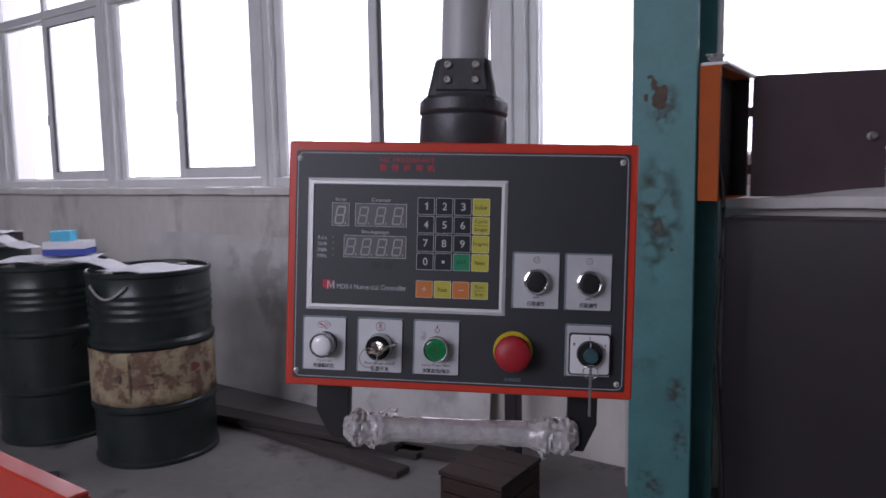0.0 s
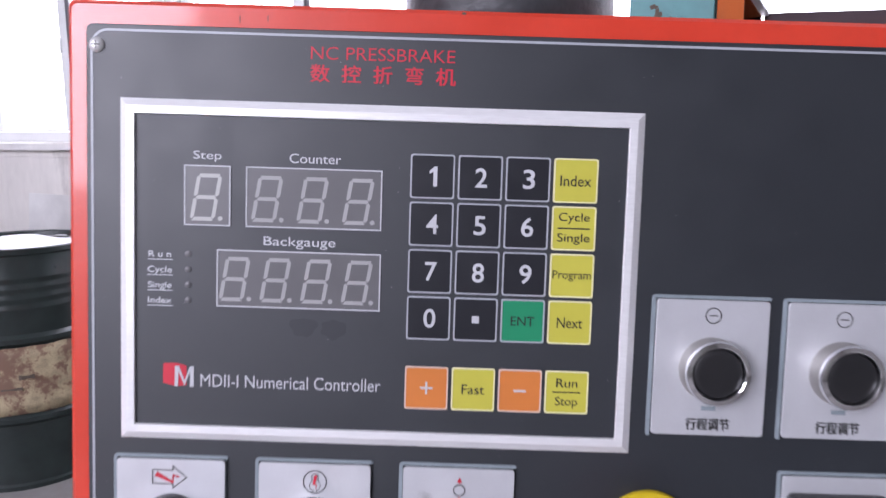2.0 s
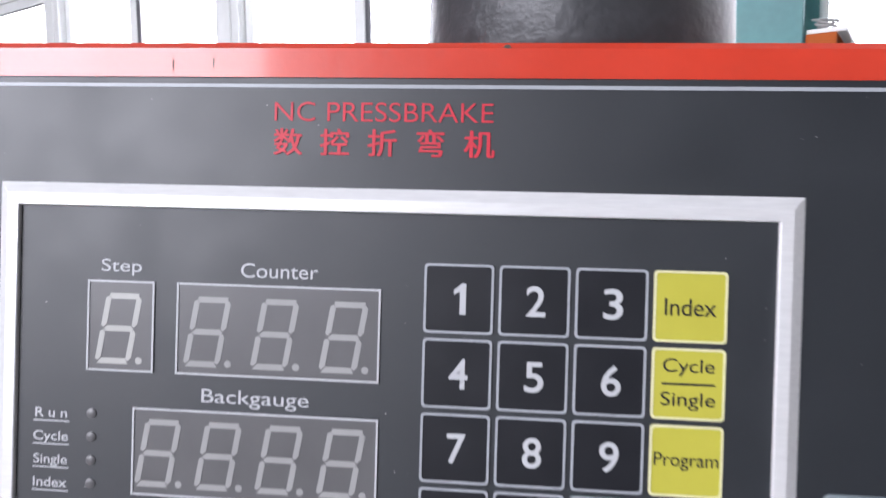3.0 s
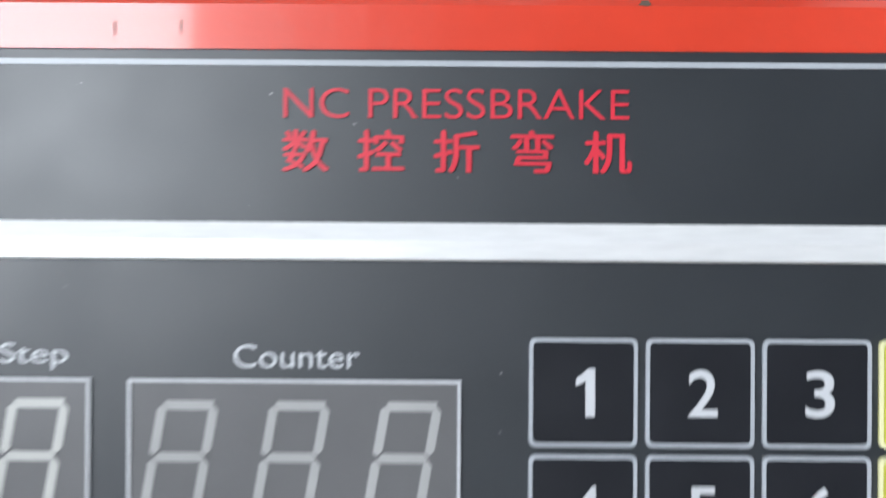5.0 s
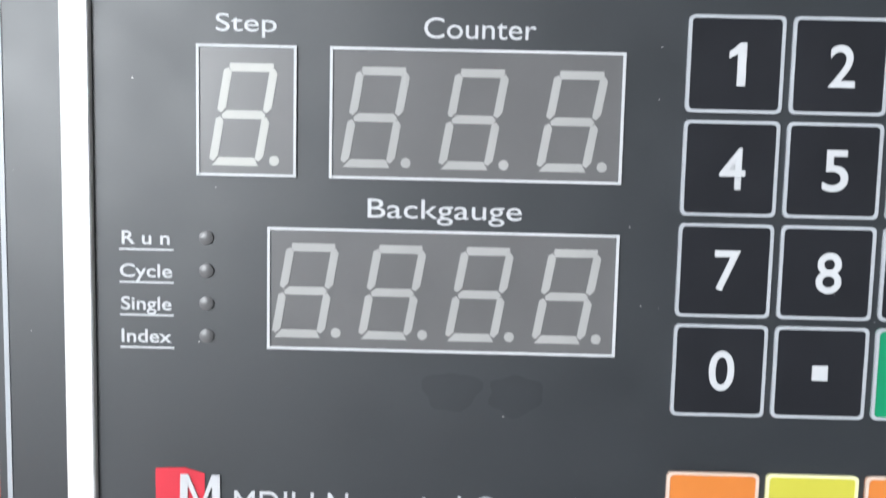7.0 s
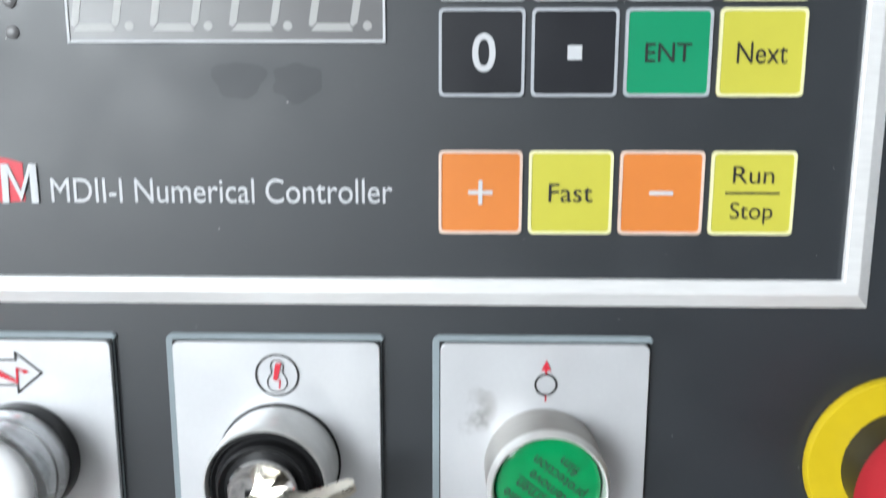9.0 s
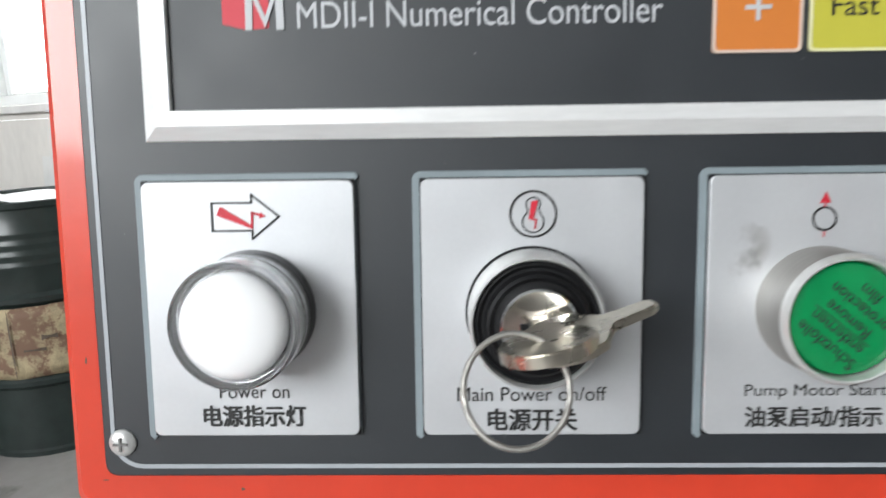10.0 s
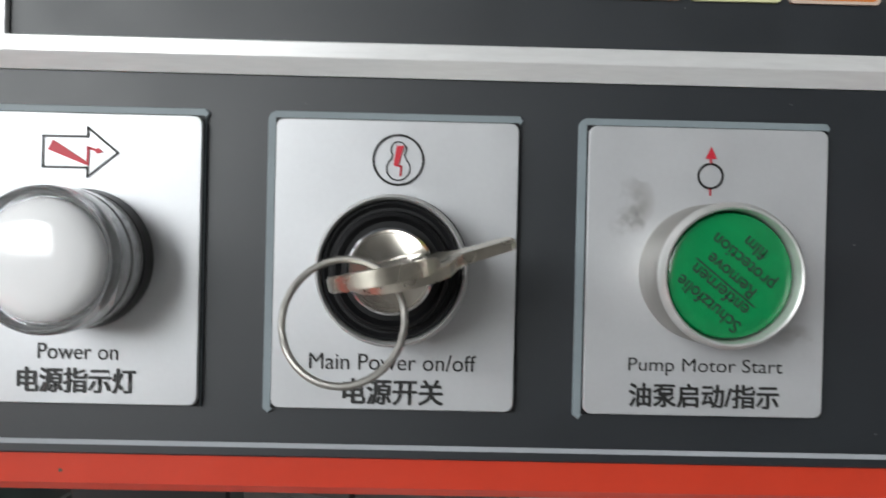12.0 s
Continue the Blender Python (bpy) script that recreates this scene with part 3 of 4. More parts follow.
def drum(m, label, rust=0.0):
    ob = thing("oil_drum", m @ Matrix.Diagonal((1, 1, 1.012, 1)), label, "drum", "oil drums by the wall")
    R = 0.274
    prof = [(0.0, 0.018), (R - 0.012, 0.018), (R - 0.01, 0.0), (R + 0.002, 0.0), (R + 0.003, 0.016), (R - 0.004, 0.024), (R - 0.004, 0.23)]
    for zc in (0.262, 0.548):
        prof += [(R - 0.004, zc - 0.022), (R + 0.008, zc - 0.008), (R + 0.008, zc + 0.008), (R - 0.004, zc + 0.022)]
    for i in range(4):
        zc = 0.66 + 0.036 * i
        prof += [(R - 0.004, zc - 0.014), (R + 0.0008, zc - 0.003), (R + 0.0008, zc + 0.003), (R - 0.004, zc + 0.014)]
    prof += [(R - 0.004, 0.845), (R + 0.003, 0.852), (R + 0.004, 0.868), (R - 0.002, 0.872), (R - 0.010, 0.868), (R - 0.012, 0.85), (0.0, 0.848)]
    bm = lathe(prof, 0, 0, 72, "z")
    for v in bm.verts:
        d = 0.006 * noise.noise(v.co * 4.0 + m.translation)
        v.co.x += d * v.co.x / R
        v.co.y += d * v.co.y / R
    part("shell", bm, DRUM, ob, smooth=True)
    for a, r in ((40, 0.2), (205, 0.2)):
        part("bung", lathe([(0.028, 0.848), (0.028, 0.858), (0.022, 0.862), (0.0, 0.862)], r * math.cos(radians(a)), r * math.sin(radians(a)), 20, "z"), DRUM, ob, smooth=True)
    return ob


d1 = drum(pose(-1.672, 2.325, 0.0, 0, 0, 30), "dark green steel oil drum with a stained paper band")
band = bmesh.new()
n = 72
rows = []
for j in range(7):
    z = 0.284 + 0.242 * j / 6
    ring = []
    for k in range(n):
        a = 2 * math.pi * k / n
        r = 0.2755 + 0.006 * noise.noise(Vector((math.cos(a), math.sin(a), z)) * 4.0 * 0.274 + Vector((3, 1, 0))) + 0.0022 * (1 + noise.noise(Vector((math.cos(a) * 3, math.sin(a) * 3, z * 14))))
        edge = 0.007 * noise.noise(Vector((math.cos(a) * 4, math.sin(a) * 4, j))) if j in (0, 6) else 0
        ring.append(band.verts.new((r * math.cos(a), r * math.sin(a), z + edge)))
    rows.append(ring)
for a, b in zip(rows, rows[1:]):
    for k in range(n):
        band.faces.new((a[k], a[(k + 1) % n], b[(k + 1) % n], b[k]))
lab = part("paper_band", band, DRUMLABEL, d1, "stained tan paper band with faded red print", smooth=True)
lab.modifiers.new("thickness", "SOLIDIFY").thickness = 0.0015
FADED = material("faded_red_print", (0.22, 0.06, 0.05), 0.7, vary=0.4, scale=60)
for k, (deg, z, w, h) in enumerate(((-24, 0.43, 0.045, 0.045), (-8, 0.41, 0.03, 0.06), (-60, 0.42, 0.05, 0.02), (-70, 0.38, 0.07, 0.012), (-95, 0.41, 0.03, 0.04), (-84, 0.405, 0.006, 0.24))):
    bm = bmesh.new()
    grid = []
    for i in range(6):
        row = []
        for j in range(4):
            a = radians(deg - 30) + (i / 5 - 0.5) * w / 0.29
            row.append(bm.verts.new((0.2845 * math.cos(a), 0.2845 * math.sin(a), z + (j / 3 - 0.5) * h * (0.7 + 0.3 * math.sin(i + k)))))
        grid.append(row)
    for i in range(5):
        for j in range(3):
            bm.faces.new((grid[i][j], grid[i + 1][j], grid[i + 1][j + 1], grid[i][j + 1]))
    part("printed_mark", bm, FADED if k < 2 else RUST, lab, "faded printed mark")
d2 = drum(pose(-2.33, 2.55, 0.0, 0, 0, 110), "dark steel oil drum with papers and cartons on its lid")
d3 = drum(pose(-3.40, 3.42, 0.0, 0, 0, 200), "dark steel oil drum with loose papers on its lid")
pts = []
for i in range(13):
    a = radians(-152 + 40 * i / 12)
    pts.append((0.284 * math.cos(a), 0.284 * math.sin(a), 0.815 - 0.055 * math.sin(math.pi * i / 12)))
part("wire_handle", tube(pts, 0.006, 8), STRING, d1, "bent wire handle", smooth=True)


def paper(cx, cy, cz, w, h, turn, curl, seed, label, tilt=0.0):
    bm = bmesh.new()
    nx, ny = 14, 10
    g = [[bm.verts.new(((i / (nx - 1) - 0.5) * w, (j / (ny - 1) - 0.5) * h, 0.0)) for j in range(ny)] for i in range(nx)]
    for row in g:
        for v in row:
            v.co.z = curl * (v.co.x / w * 2) ** 2 * (1 if v.co.x > 0 else 0.6) + 0.01 * (1 + noise.noise(v.co * 9 + Vector((seed, 0, 0))))
    for i in range(nx - 1):
        for j in range(ny - 1):
            bm.faces.new((g[i][j], g[i + 1][j], g[i + 1][j + 1], g[i][j + 1]))
    ob = solid("paper_sheet", bm, PAPER, pose(cx, cy, cz, 0, tilt, turn), label, "paper", "papers on the drums", smooth=True)
    ob.modifiers.new("thickness", "SOLIDIFY").thickness = 0.001
    return ob


paper(-1.65, 2.31, 0.866, 0.40, 0.30, -14, -0.006, 1.0, "creased white paper sheet lying on a drum lid")
paper(-1.98, 2.40, 0.890, 0.44, 0.13, -30, -0.016, 2.0, "white paper strip bridging two drum lids", 3)
paper(-2.47, 2.42, 0.884, 0.27, 0.18, 42, -0.026, 3.0, "curled white paper hanging over a drum rim", -3)
paper(-2.33, 2.58, 0.884, 0.46, 0.30, 12, 0.004, 4.0, "white paper under a carton on a drum lid")
paper(-2.86, 2.99, 0.925, 0.62, 0.11, -37, 0.008, 5.0, "white paper strip bridging two drum lids", 4)
paper(-3.38, 3.40, 0.955, 0.40, 0.26, 5, 0.0, 6.0, "flat white paper on a dark box")
solid("flat_box", box(-0.19, 0.19, -0.13, 0.13, 0.0, 0.062, 0.006, 1), DARKSTEEL, pose(-3.38, 3.40, 0.892, 0, 0, 5), "dark flat box on a drum lid", "box")

carton = thing("carton", pose(-2.27, 2.63, 0.905, 0, 0, 8), "white and dark blue carton lying on a drum lid", "carton")
part("upper_half", box(-0.105, 0.105, -0.07, 0.07, 0.033, 0.072, 0.003, 1), CARD, carton, "white upper half")
part("lower_half", box(-0.107, 0.107, -0.072, 0.072, 0.0, 0.033, 0.003, 1), BLUE, carton, "dark blue lower half")
solid("small_carton", box(-0.052, 0.052, -0.04, 0.04, 0.0, 0.052, 0.004, 2), CYAN, pose(-2.305, 2.64, 0.977, 0, 0, 6), "small sky-blue carton on top of a white carton", "carton")
# red beam of the press next to the panel
beam = thing("red_beam", pose(-0.362, -0.208, 0.985, 0, 0, 151), "red painted steel channel beam end beside the panel", "beam")
part("top_flange", box(0.0, 0.9, 0.0, 0.024, -0.006, 0.0, 0.002, 1), RED, beam)
part("web", box(0.0, 0.9, 0.0, 0.006, -0.094, -0.0062), RED, beam)
part("bottom_flange", box(0.0, 0.9, 0.0, 0.024, -0.10, -0.0942, 0.002, 1), RED, beam)
part("stand_leg", box(0.80, 0.88, -0.04, -0.0005, -0.985, -0.02, 0.003, 1), RED, beam)
solid("iron_bar", tube([(-2.75, 1.62, 0.02), (-1.93, 1.93, 0.02)], 0.018, 8), DARKSTEEL, Matrix.Identity(4), "dark iron bar lying on the floor", "bar")

# ---- swing arm ----
arm = thing("swing_arm", PANEL, "grey support tube with black cast coupling above the panel", "swing arm")
AX, AY = 0.194, 0.062
TOPZ = 0.0212
part("base_ring", lathe([(0.0, TOPZ), (0.0545, TOPZ), (0.056, TOPZ + 0.003), (0.0555, TOPZ + 0.036), (0.053, TOPZ + 0.039), (0.0, TOPZ + 0.039)], AX, AY, 64, "z"), COUPL, arm, smooth=True)
part("swivel_ring", lathe([(0.0, TOPZ + 0.0395), (0.0535, TOPZ + 0.0395), (0.0565, TOPZ + 0.043), (0.0565, TOPZ + 0.056), (0.051, TOPZ + 0.062), (0.0, TOPZ + 0.062)], AX, AY, 64, "z"), COUPL, arm, smooth=True)
bm = bmesh.new()
rings = []
for z, w, d in ((TOPZ + 0.060, 0.0435, 0.044), (TOPZ + 0.066, 0.0425, 0.043), (TOPZ + 0.104, 0.0355, 0.037), (TOPZ + 0.107, 0.0335, 0.035)):
    pts = outline(AX - w, AY - d, AX + w, AY + d, 0.012, 4)
    rings.append([bm.verts.new((x, y, z)) for x, y in pts])
for a, b in zip(rings, rings[1:]):
    for k in range(len(a)):
        bm.faces.new((a[k], a[(k + 1) % len(a)], b[(k + 1) % len(b)], b[k]))
bm.faces.new(rings[-1])
clamp = part("clamp_block", bm, COUPL, arm, smooth=True)
part("cover_plate", slab([(AX - 0.031, TOPZ + 0.066), (AX + 0.031, TOPZ + 0.066), (AX + 0.026, TOPZ + 0.104), (AX - 0.026, TOPZ + 0.104)], AY - 0.0465, AY - 0.030, 0.001), COUPL, clamp)
for bx, bz in ((-0.017, 0.078), (0.017, 0.078), (-0.017, 0.096), (0.017, 0.096)):
    part("bolt", lathe([(0.0048, 0.0), (0.0048, -0.0035), (0.0035, -0.005), (0.0022, -0.005), (0.0022, -0.003), (0.0, -0.003)], AX + bx, TOPZ + bz, 16), BRUSHED, clamp, smooth=True).location = (0, AY - 0.0460, 0)
part("support_tube", lathe([(0.0, TOPZ + 0.100), (0.0305, TOPZ + 0.100), (0.0305, TOPZ + 1.3), (0.0, TOPZ + 1.3)], AX, AY, 40, "z"), TUBE, arm, smooth=True)

# ---- control panel ----
panel = thing("control_panel", PANEL, "red steel control panel with dark face, keypad and switches", "control panel")
X0, X1, Z0, Z1 = -0.0148, 0.4062, -0.2795, 0.0212
bm = slab(outline(X0, Z0, X1, Z1, 0.003, 3), 0.0016, 0.125, 0.0022)
part("enclosure", bm, RED, panel, smooth=True)
FX0, FX1, FZ0, FZ1 = -0.0052, 0.3968, -0.2703, 0.0098
part("face_plate", slab(outline(FX0, FZ0, FX1, FZ1, 0.003, 4), 0.0, 0.0012, 0.0004), FACE, panel)
g = 0.0022
part("border_line", rim(outline(FX0 + g, FZ0 + g, FX1 - g, FZ1 - g, 0.008, 6), outline(FX0 + g + 0.0011, FZ0 + g + 0.0011, FX1 - g - 0.0011, FZ1 - g - 0.0011, 0.007, 6), -0.0002, 0.0004), LINE, panel, "thin printed silver line")


def screw(x, z):
    s = part("screw", lathe([(0.0035, 0.0), (0.0035, -0.0006), (0.0029, -0.0013), (0.0014, -0.0017), (0.0, -0.0018)], x, z, 24), ZINC, panel, "cross-head chrome screw", smooth=True)
    bm = box(x - 0.0018, x + 0.0018, -0.0021, -0.0016, z - 0.0003, z + 0.0003)
    box(x - 0.0003, x + 0.0003, -0.0021, -0.0016, z - 0.0018, z - 0.0003, bm=bm)
    box(x - 0.0003, x + 0.0003, -0.0021, -0.0016, z + 0.0003, z + 0.0018, bm=bm)
    part("cross_slot", bm, TAG, s)


for x, z in ((0.0, 0.0), (0.388, 0.0), (0.0, -0.2611), (0.388, -0.2611)):
    screw(x, z)

lettering("title_print", "NC PRESSBRAKE", 0.0990, 0.1656, -0.0036, 0.0022, REDINK, panel, -0.0003, bold=-0.006)
title = lettering("title_print", "数  控  折  弯  机", 0.0990, 0.1660, -0.0140, -0.0059, REDINK, panel, -0.0003, weight=0.00018)

# numeric controller: bezel, keypad and displays
ctrl = part("controller_bezel", bmesh.new(), ALU, panel, "satin aluminium frame with mitred corners")
BX0, BX1, BZ0, BZ1 = 0.0110, 0.2545, -0.1848, -0.0237
bm = bmesh.new()
prof = [(0.0, 0.0), (0.0, -0.0006), (0.0034, -0.0026), (0.0037, -0.0027), (0.0069, -0.0026), (0.0072, -0.0023), (0.0073, -0.0012), (0.0073, 0.0)]
rings = []
for inset, y in prof:
    rings.append([bm.verts.new((x, y, z)) for x, z in outline(BX0 + inset, BZ0 + inset, BX1 - inset, BZ1 - inset, 0)])
for a, b in zip(rings, rings[1:] + rings[:1]):
    for k in range(4):
        bm.faces.new((a[k], a[(k + 1) % 4], b[(k + 1) % 4], b[k]))
ctrl.data = mesh_of(bm, "controller_bezel", ALU)
MY = -0.0012
part("membrane", slab(outline(BX0 + 0.0070, BZ0 + 0.0070, BX1 - 0.0070, BZ1 - 0.0070, 0.001, 3), MY, 0.0002), MEMBRANE, ctrl, "dark membrane sheet")
KW, KP = 0.0206, 0.02220
KX, KZ = 0.1465, -0.0455


def key_at(col, z_top, mat, edge, label):
    x0 = KX + KP * col
    pts = outline(x0, z_top - KW, x0 + KW, z_top, 0.0012, 3)
    part("key", slab(pts, MY - 0.0005, MY + 0.0003, 0.0002), mat, ctrl, label)
    part("key_outline", rim(pts, outline(x0 + 0.0007, z_top - KW + 0.0007, x0 + KW - 0.0007, z_top - 0.0007, 0.0009, 3), MY - 0.0007, MY), edge, ctrl)
    return x0 + KW / 2, z_top - KW / 2


LY = MY - 0.00075
CAPY = MY - 0.00015
digits = ["1", "2", "3", "4", "5", "6", "7", "8", "9", "0"]
for i, ch in enumerate(digits):
    c, r = (i % 3, i // 3)
    cx, cz = key_at(c, KZ - KP * r, KEYBLACK, LINE, "black key")
    w = 0.0024 if ch == "1" else 0.0056
    if ch == "1":
        part("key_legend", slab([(cx + 0.0004, cz - 0.0046), (cx + 0.0022, cz - 0.0046), (cx + 0.0022, cz + 0.0046), (cx + 0.0009, cz + 0.0046), (cx - 0.0004, cz + 0.0034), (cx - 0.0014, cz + 0.0027), (cx - 0.0014, cz + 0.0012), (cx + 0.0004, cz + 0.0022)], LY, LY + 0.0002), PRINT, ctrl)
        continue
    lettering("key_legend", ch, cx + 0.0005 - w / 2, cx + 0.0005 + w / 2, cz - 0.0045, cz + 0.0045, PRINT, ctrl, LY, bold=0.012)
cx, cz = key_at(1, KZ - 3 * KP, KEYBLACK, LINE, "black key")
part("key_legend", box(cx - 0.0017, cx + 0.0017, LY, LY + 0.0002, cz - 0.0017, cz + 0.0017), PRINT, ctrl)
cx, cz = key_at(2, KZ - 3 * KP, KEYGREEN, LINE, "green key")
lettering("key_legend", "ENT", cx - 0.0055, cx + 0.0055, cz - 0.0022, cz + 0.0022, INK, ctrl, LY)
EDGEY = material("pale_key_edge", (0.70, 0.68, 0.40), 0.45)
for r, words in enumerate((("Index",), ("Cycle", "Single"), ("Program",), ("Next",))):
    cx, cz = key_at(3, KZ - KP * r, YELLOW, EDGEY, "yellow key")
    if len(words) == 1:
        w = {"Index": 0.0072, "Program": 0.0090, "Next": 0.0060}[words[0]]
        lettering("key_legend", words[0], cx - w, cx + w, cz - 0.0026, cz + 0.0024, INK, ctrl, LY)
    else:
        lettering("key_legend", words[0], cx - 0.0072, cx + 0.0072, cz + 0.0022, cz + 0.0073, INK, ctrl, LY)
        lettering("key_legend", words[1], cx - 0.0076, cx + 0.0076, cz - 0.0075, cz - 0.0023, INK, ctrl, LY)
        part("key_rule", box(cx - 0.0075, cx + 0.0075, LY, LY + 0.0002, cz - 0.0003, cz + 0.0003), INK, ctrl)
RZ = -0.1456
EDGEO = material("pale_orange_edge", (0.62, 0.48, 0.40), 0.45)
for c, (mat, edge) in enumerate(((ORANGE, EDGEO), (YELLOW, EDGEY), (ORANGE, EDGEO), (YELLOW, EDGEY))):
    cx, cz = key_at(c, RZ, mat, edge, "orange key" if c in (0, 2) else "yellow key")
    if c == 0:
        bm = box(cx - 0.0030, cx + 0.0030, LY, LY + 0.0002, cz - 0.0005, cz + 0.0005)
        box(cx - 0.0005, cx + 0.0005, LY, LY + 0.0002, cz + 0.0005, cz + 0.0030, bm=bm)
        box(cx - 0.0005, cx + 0.0005, LY, LY + 0.0002, cz - 0.0030, cz - 0.0005, bm=bm)
        part("key_legend", bm, PRINT, ctrl)
    elif c == 1:
        lettering("key_legend", "Fast", cx - 0.0054, cx + 0.0054, cz - 0.0023, cz + 0.0023, INK, ctrl, LY)
    elif c == 2:
        part("key_legend", box(cx - 0.0029, cx + 0.0029, LY, LY + 0.0002, cz - 0.0005, cz + 0.0005), PRINT, ctrl)
    else:
        lettering("key_legend", "Run", cx - 0.0050, cx + 0.0050, cz + 0.0024, cz + 0.0066, INK, ctrl, LY)
        lettering("key_legend", "Stop", cx - 0.0052, cx + 0.0052, cz - 0.0076, cz - 0.0022, INK, ctrl, LY)
        part("key_rule", box(cx - 0.0066, cx + 0.0066, LY, LY + 0.0002, cz - 0.0002, cz + 0.0003), INK, ctrl)

SLANT = 0.17


def digit(x, z0, h, w, mat):
    """An unlit seven-segment figure with its point; x: lower left corner."""
    bm = bmesh.new()
    t, gap = 0.0018, 0.00025

    def seg(pts):
        vs = [bm.verts.new((x + u + SLANT * v, MY - 0.00032, z0 + v)) for u, v in pts]
        back = [bm.verts.new((a.co.x, MY - 0.0002, a.co.z)) for a in vs]
        bm.faces.new(vs)
        for i in range(len(vs)):
            bm.faces.new((vs[i], vs[(i + 1) % len(vs)], back[(i + 1) % len(vs)], back[i]))

    m = h / 2
    for y in (0.0, m - t / 2, h - t):
        lo, hi = (0.0, t * 0.6) if y == 0.0 else ((t * 0.6, 0.0) if y > m else (t * 0.5, t * 0.5))
        seg([(lo + gap + 0.0003, y), (w - lo - gap - 0.0003, y), (w - t * 0.6, y + t / 2), (w - hi - t * 0.5 - gap, y + t), (hi + t * 0.5 + gap, y + t), (t * 0.6, y + t / 2)] if y not in (0.0,) else [(t * 0.3 + gap, 0), (w - t * 0.3 - gap, 0), (w - t - gap, t), (t + gap, t)])
    for u0, u1 in ((0.0, t), (w - t, w)):
        for y0, y1 in ((t * 0.5 + gap, m - gap - t * 0.2), (m + gap + t * 0.2, h - t * 0.5 - gap)):
            seg([(u0, y0 + t * 0.2), ((u0 + u1) / 2, y0 - t * 0.1), (u1, y0 + t * 0.5), (u1, y1 - t * 0.5), ((u0 + u1) / 2, y1 + t * 0.1), (u0, y1 - t * 0.2)])
    part("digit", bm, mat, ctrl, "unlit seven-segment figure")
    part("decimal_point", lathe([(0.0011, MY - 0.0002), (0.0011, MY - 0.00032), (0.0, MY - 0.00032)], x + w + 0.0027, z0 + 0.0012, 16), mat, ctrl)


def display(x0, z0, x1, z1):
    part("display_window", slab(outline(x0, z0, x1, z1, 0), MY - 0.0002, MY + 0.0002), LCD, ctrl, "smoky grey display window")
    part("display_outline", rim(outline(x0, z0, x1, z1, 0), outline(x0 + 0.0006, z0 + 0.0006, x1 - 0.0006, z1 - 0.0006, 0), MY - 0.0005, MY), PRINT, ctrl)


display(0.0411, -0.0820, 0.0628, -0.0538)
digit(0.0436, -0.0797, 0.0220, 0.0117, SEGB)
display(0.0700, -0.0820, 0.1335, -0.0538)
for k in range(3):
    digit(0.0722 + 0.0213 * k, -0.0795, 0.0216, 0.0117, SEG)
display(0.0566, -0.1200, 0.1337, -0.0929)
for k in range(4):
    digit(0.0574 + 0.0192 * k, -0.1173, 0.0210, 0.0117, SEG)
lettering("caption", "Step", 0.0453, 0.0584, -0.0522, -0.0472, PRINT, ctrl, CAPY)
lettering("caption", "Counter", 0.0901, 0.1141, -0.0516, -0.0472, PRINT, ctrl, CAPY)
lettering("caption", "Backgauge", 0.0785, 0.1122, -0.0917, -0.0862, PRINT, ctrl, CAPY)
for k, (word, w, lo) in enumerate((("R u n", 0.0106, 0.0), ("Cycle", 0.0116, 0.0009), ("Single", 0.0112, 0.0009), ("Index", 0.0112, 0.0))):
    z = -0.0974 - 0.0073 * k
    lettering("caption", word, 0.0297 - w / 2, 0.0297 + w / 2, z - lo, z + 0.0030, PRINT, ctrl, CAPY, bold=0.012)
    part("caption_rule", box(0.0238, 0.0358, CAPY, CAPY + 0.0002, z - 0.0013, z - 0.0009), PRINT, ctrl)
    part("indicator", lathe([(0.0016, MY), (0.0016, MY - 0.0003), (0.0010, MY - 0.0006), (0.0, MY - 0.0006)], 0.0431, z + 0.0018, 20), LCD, ctrl, "unlit round indicator", smooth=True)
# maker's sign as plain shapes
bm = slab([(0.0314, -0.1575), (0.0366, -0.1588), (0.0366, -0.1590), (0.0425, -0.1585), (0.0425, -0.1490), (0.0380, -0.1477), (0.0314, -0.1480)], CAPY, CAPY + 0.0003)
part("sign_red_block", bm, REDINK, ctrl)
bm = bmesh.new()
for quad in ([(0.0369, -0.1590), (0.0385, -0.1590), (0.0389, -0.1492), (0.0371, -0.1492)], [(0.0443, -0.1590), (0.0461, -0.1590), (0.0460, -0.1492), (0.0442, -0.1492)], [(0.0389, -0.1492), (0.0417, -0.1560), (0.0417, -0.1585), (0.0387, -0.1515)], [(0.0417, -0.1560), (0.0442, -0.1492), (0.0443, -0.1515), (0.0417, -0.1585)]):
    slab(quad, CAPY - 0.0003, CAPY, bm=bm)
part("sign_mark", bm, PRINT, ctrl)
lettering("caption", "MDII-I Numerical Controller", 0.0492, 0.1350, -0.1588, -0.1527, PRINT, ctrl, CAPY)

# legend plates with their switches


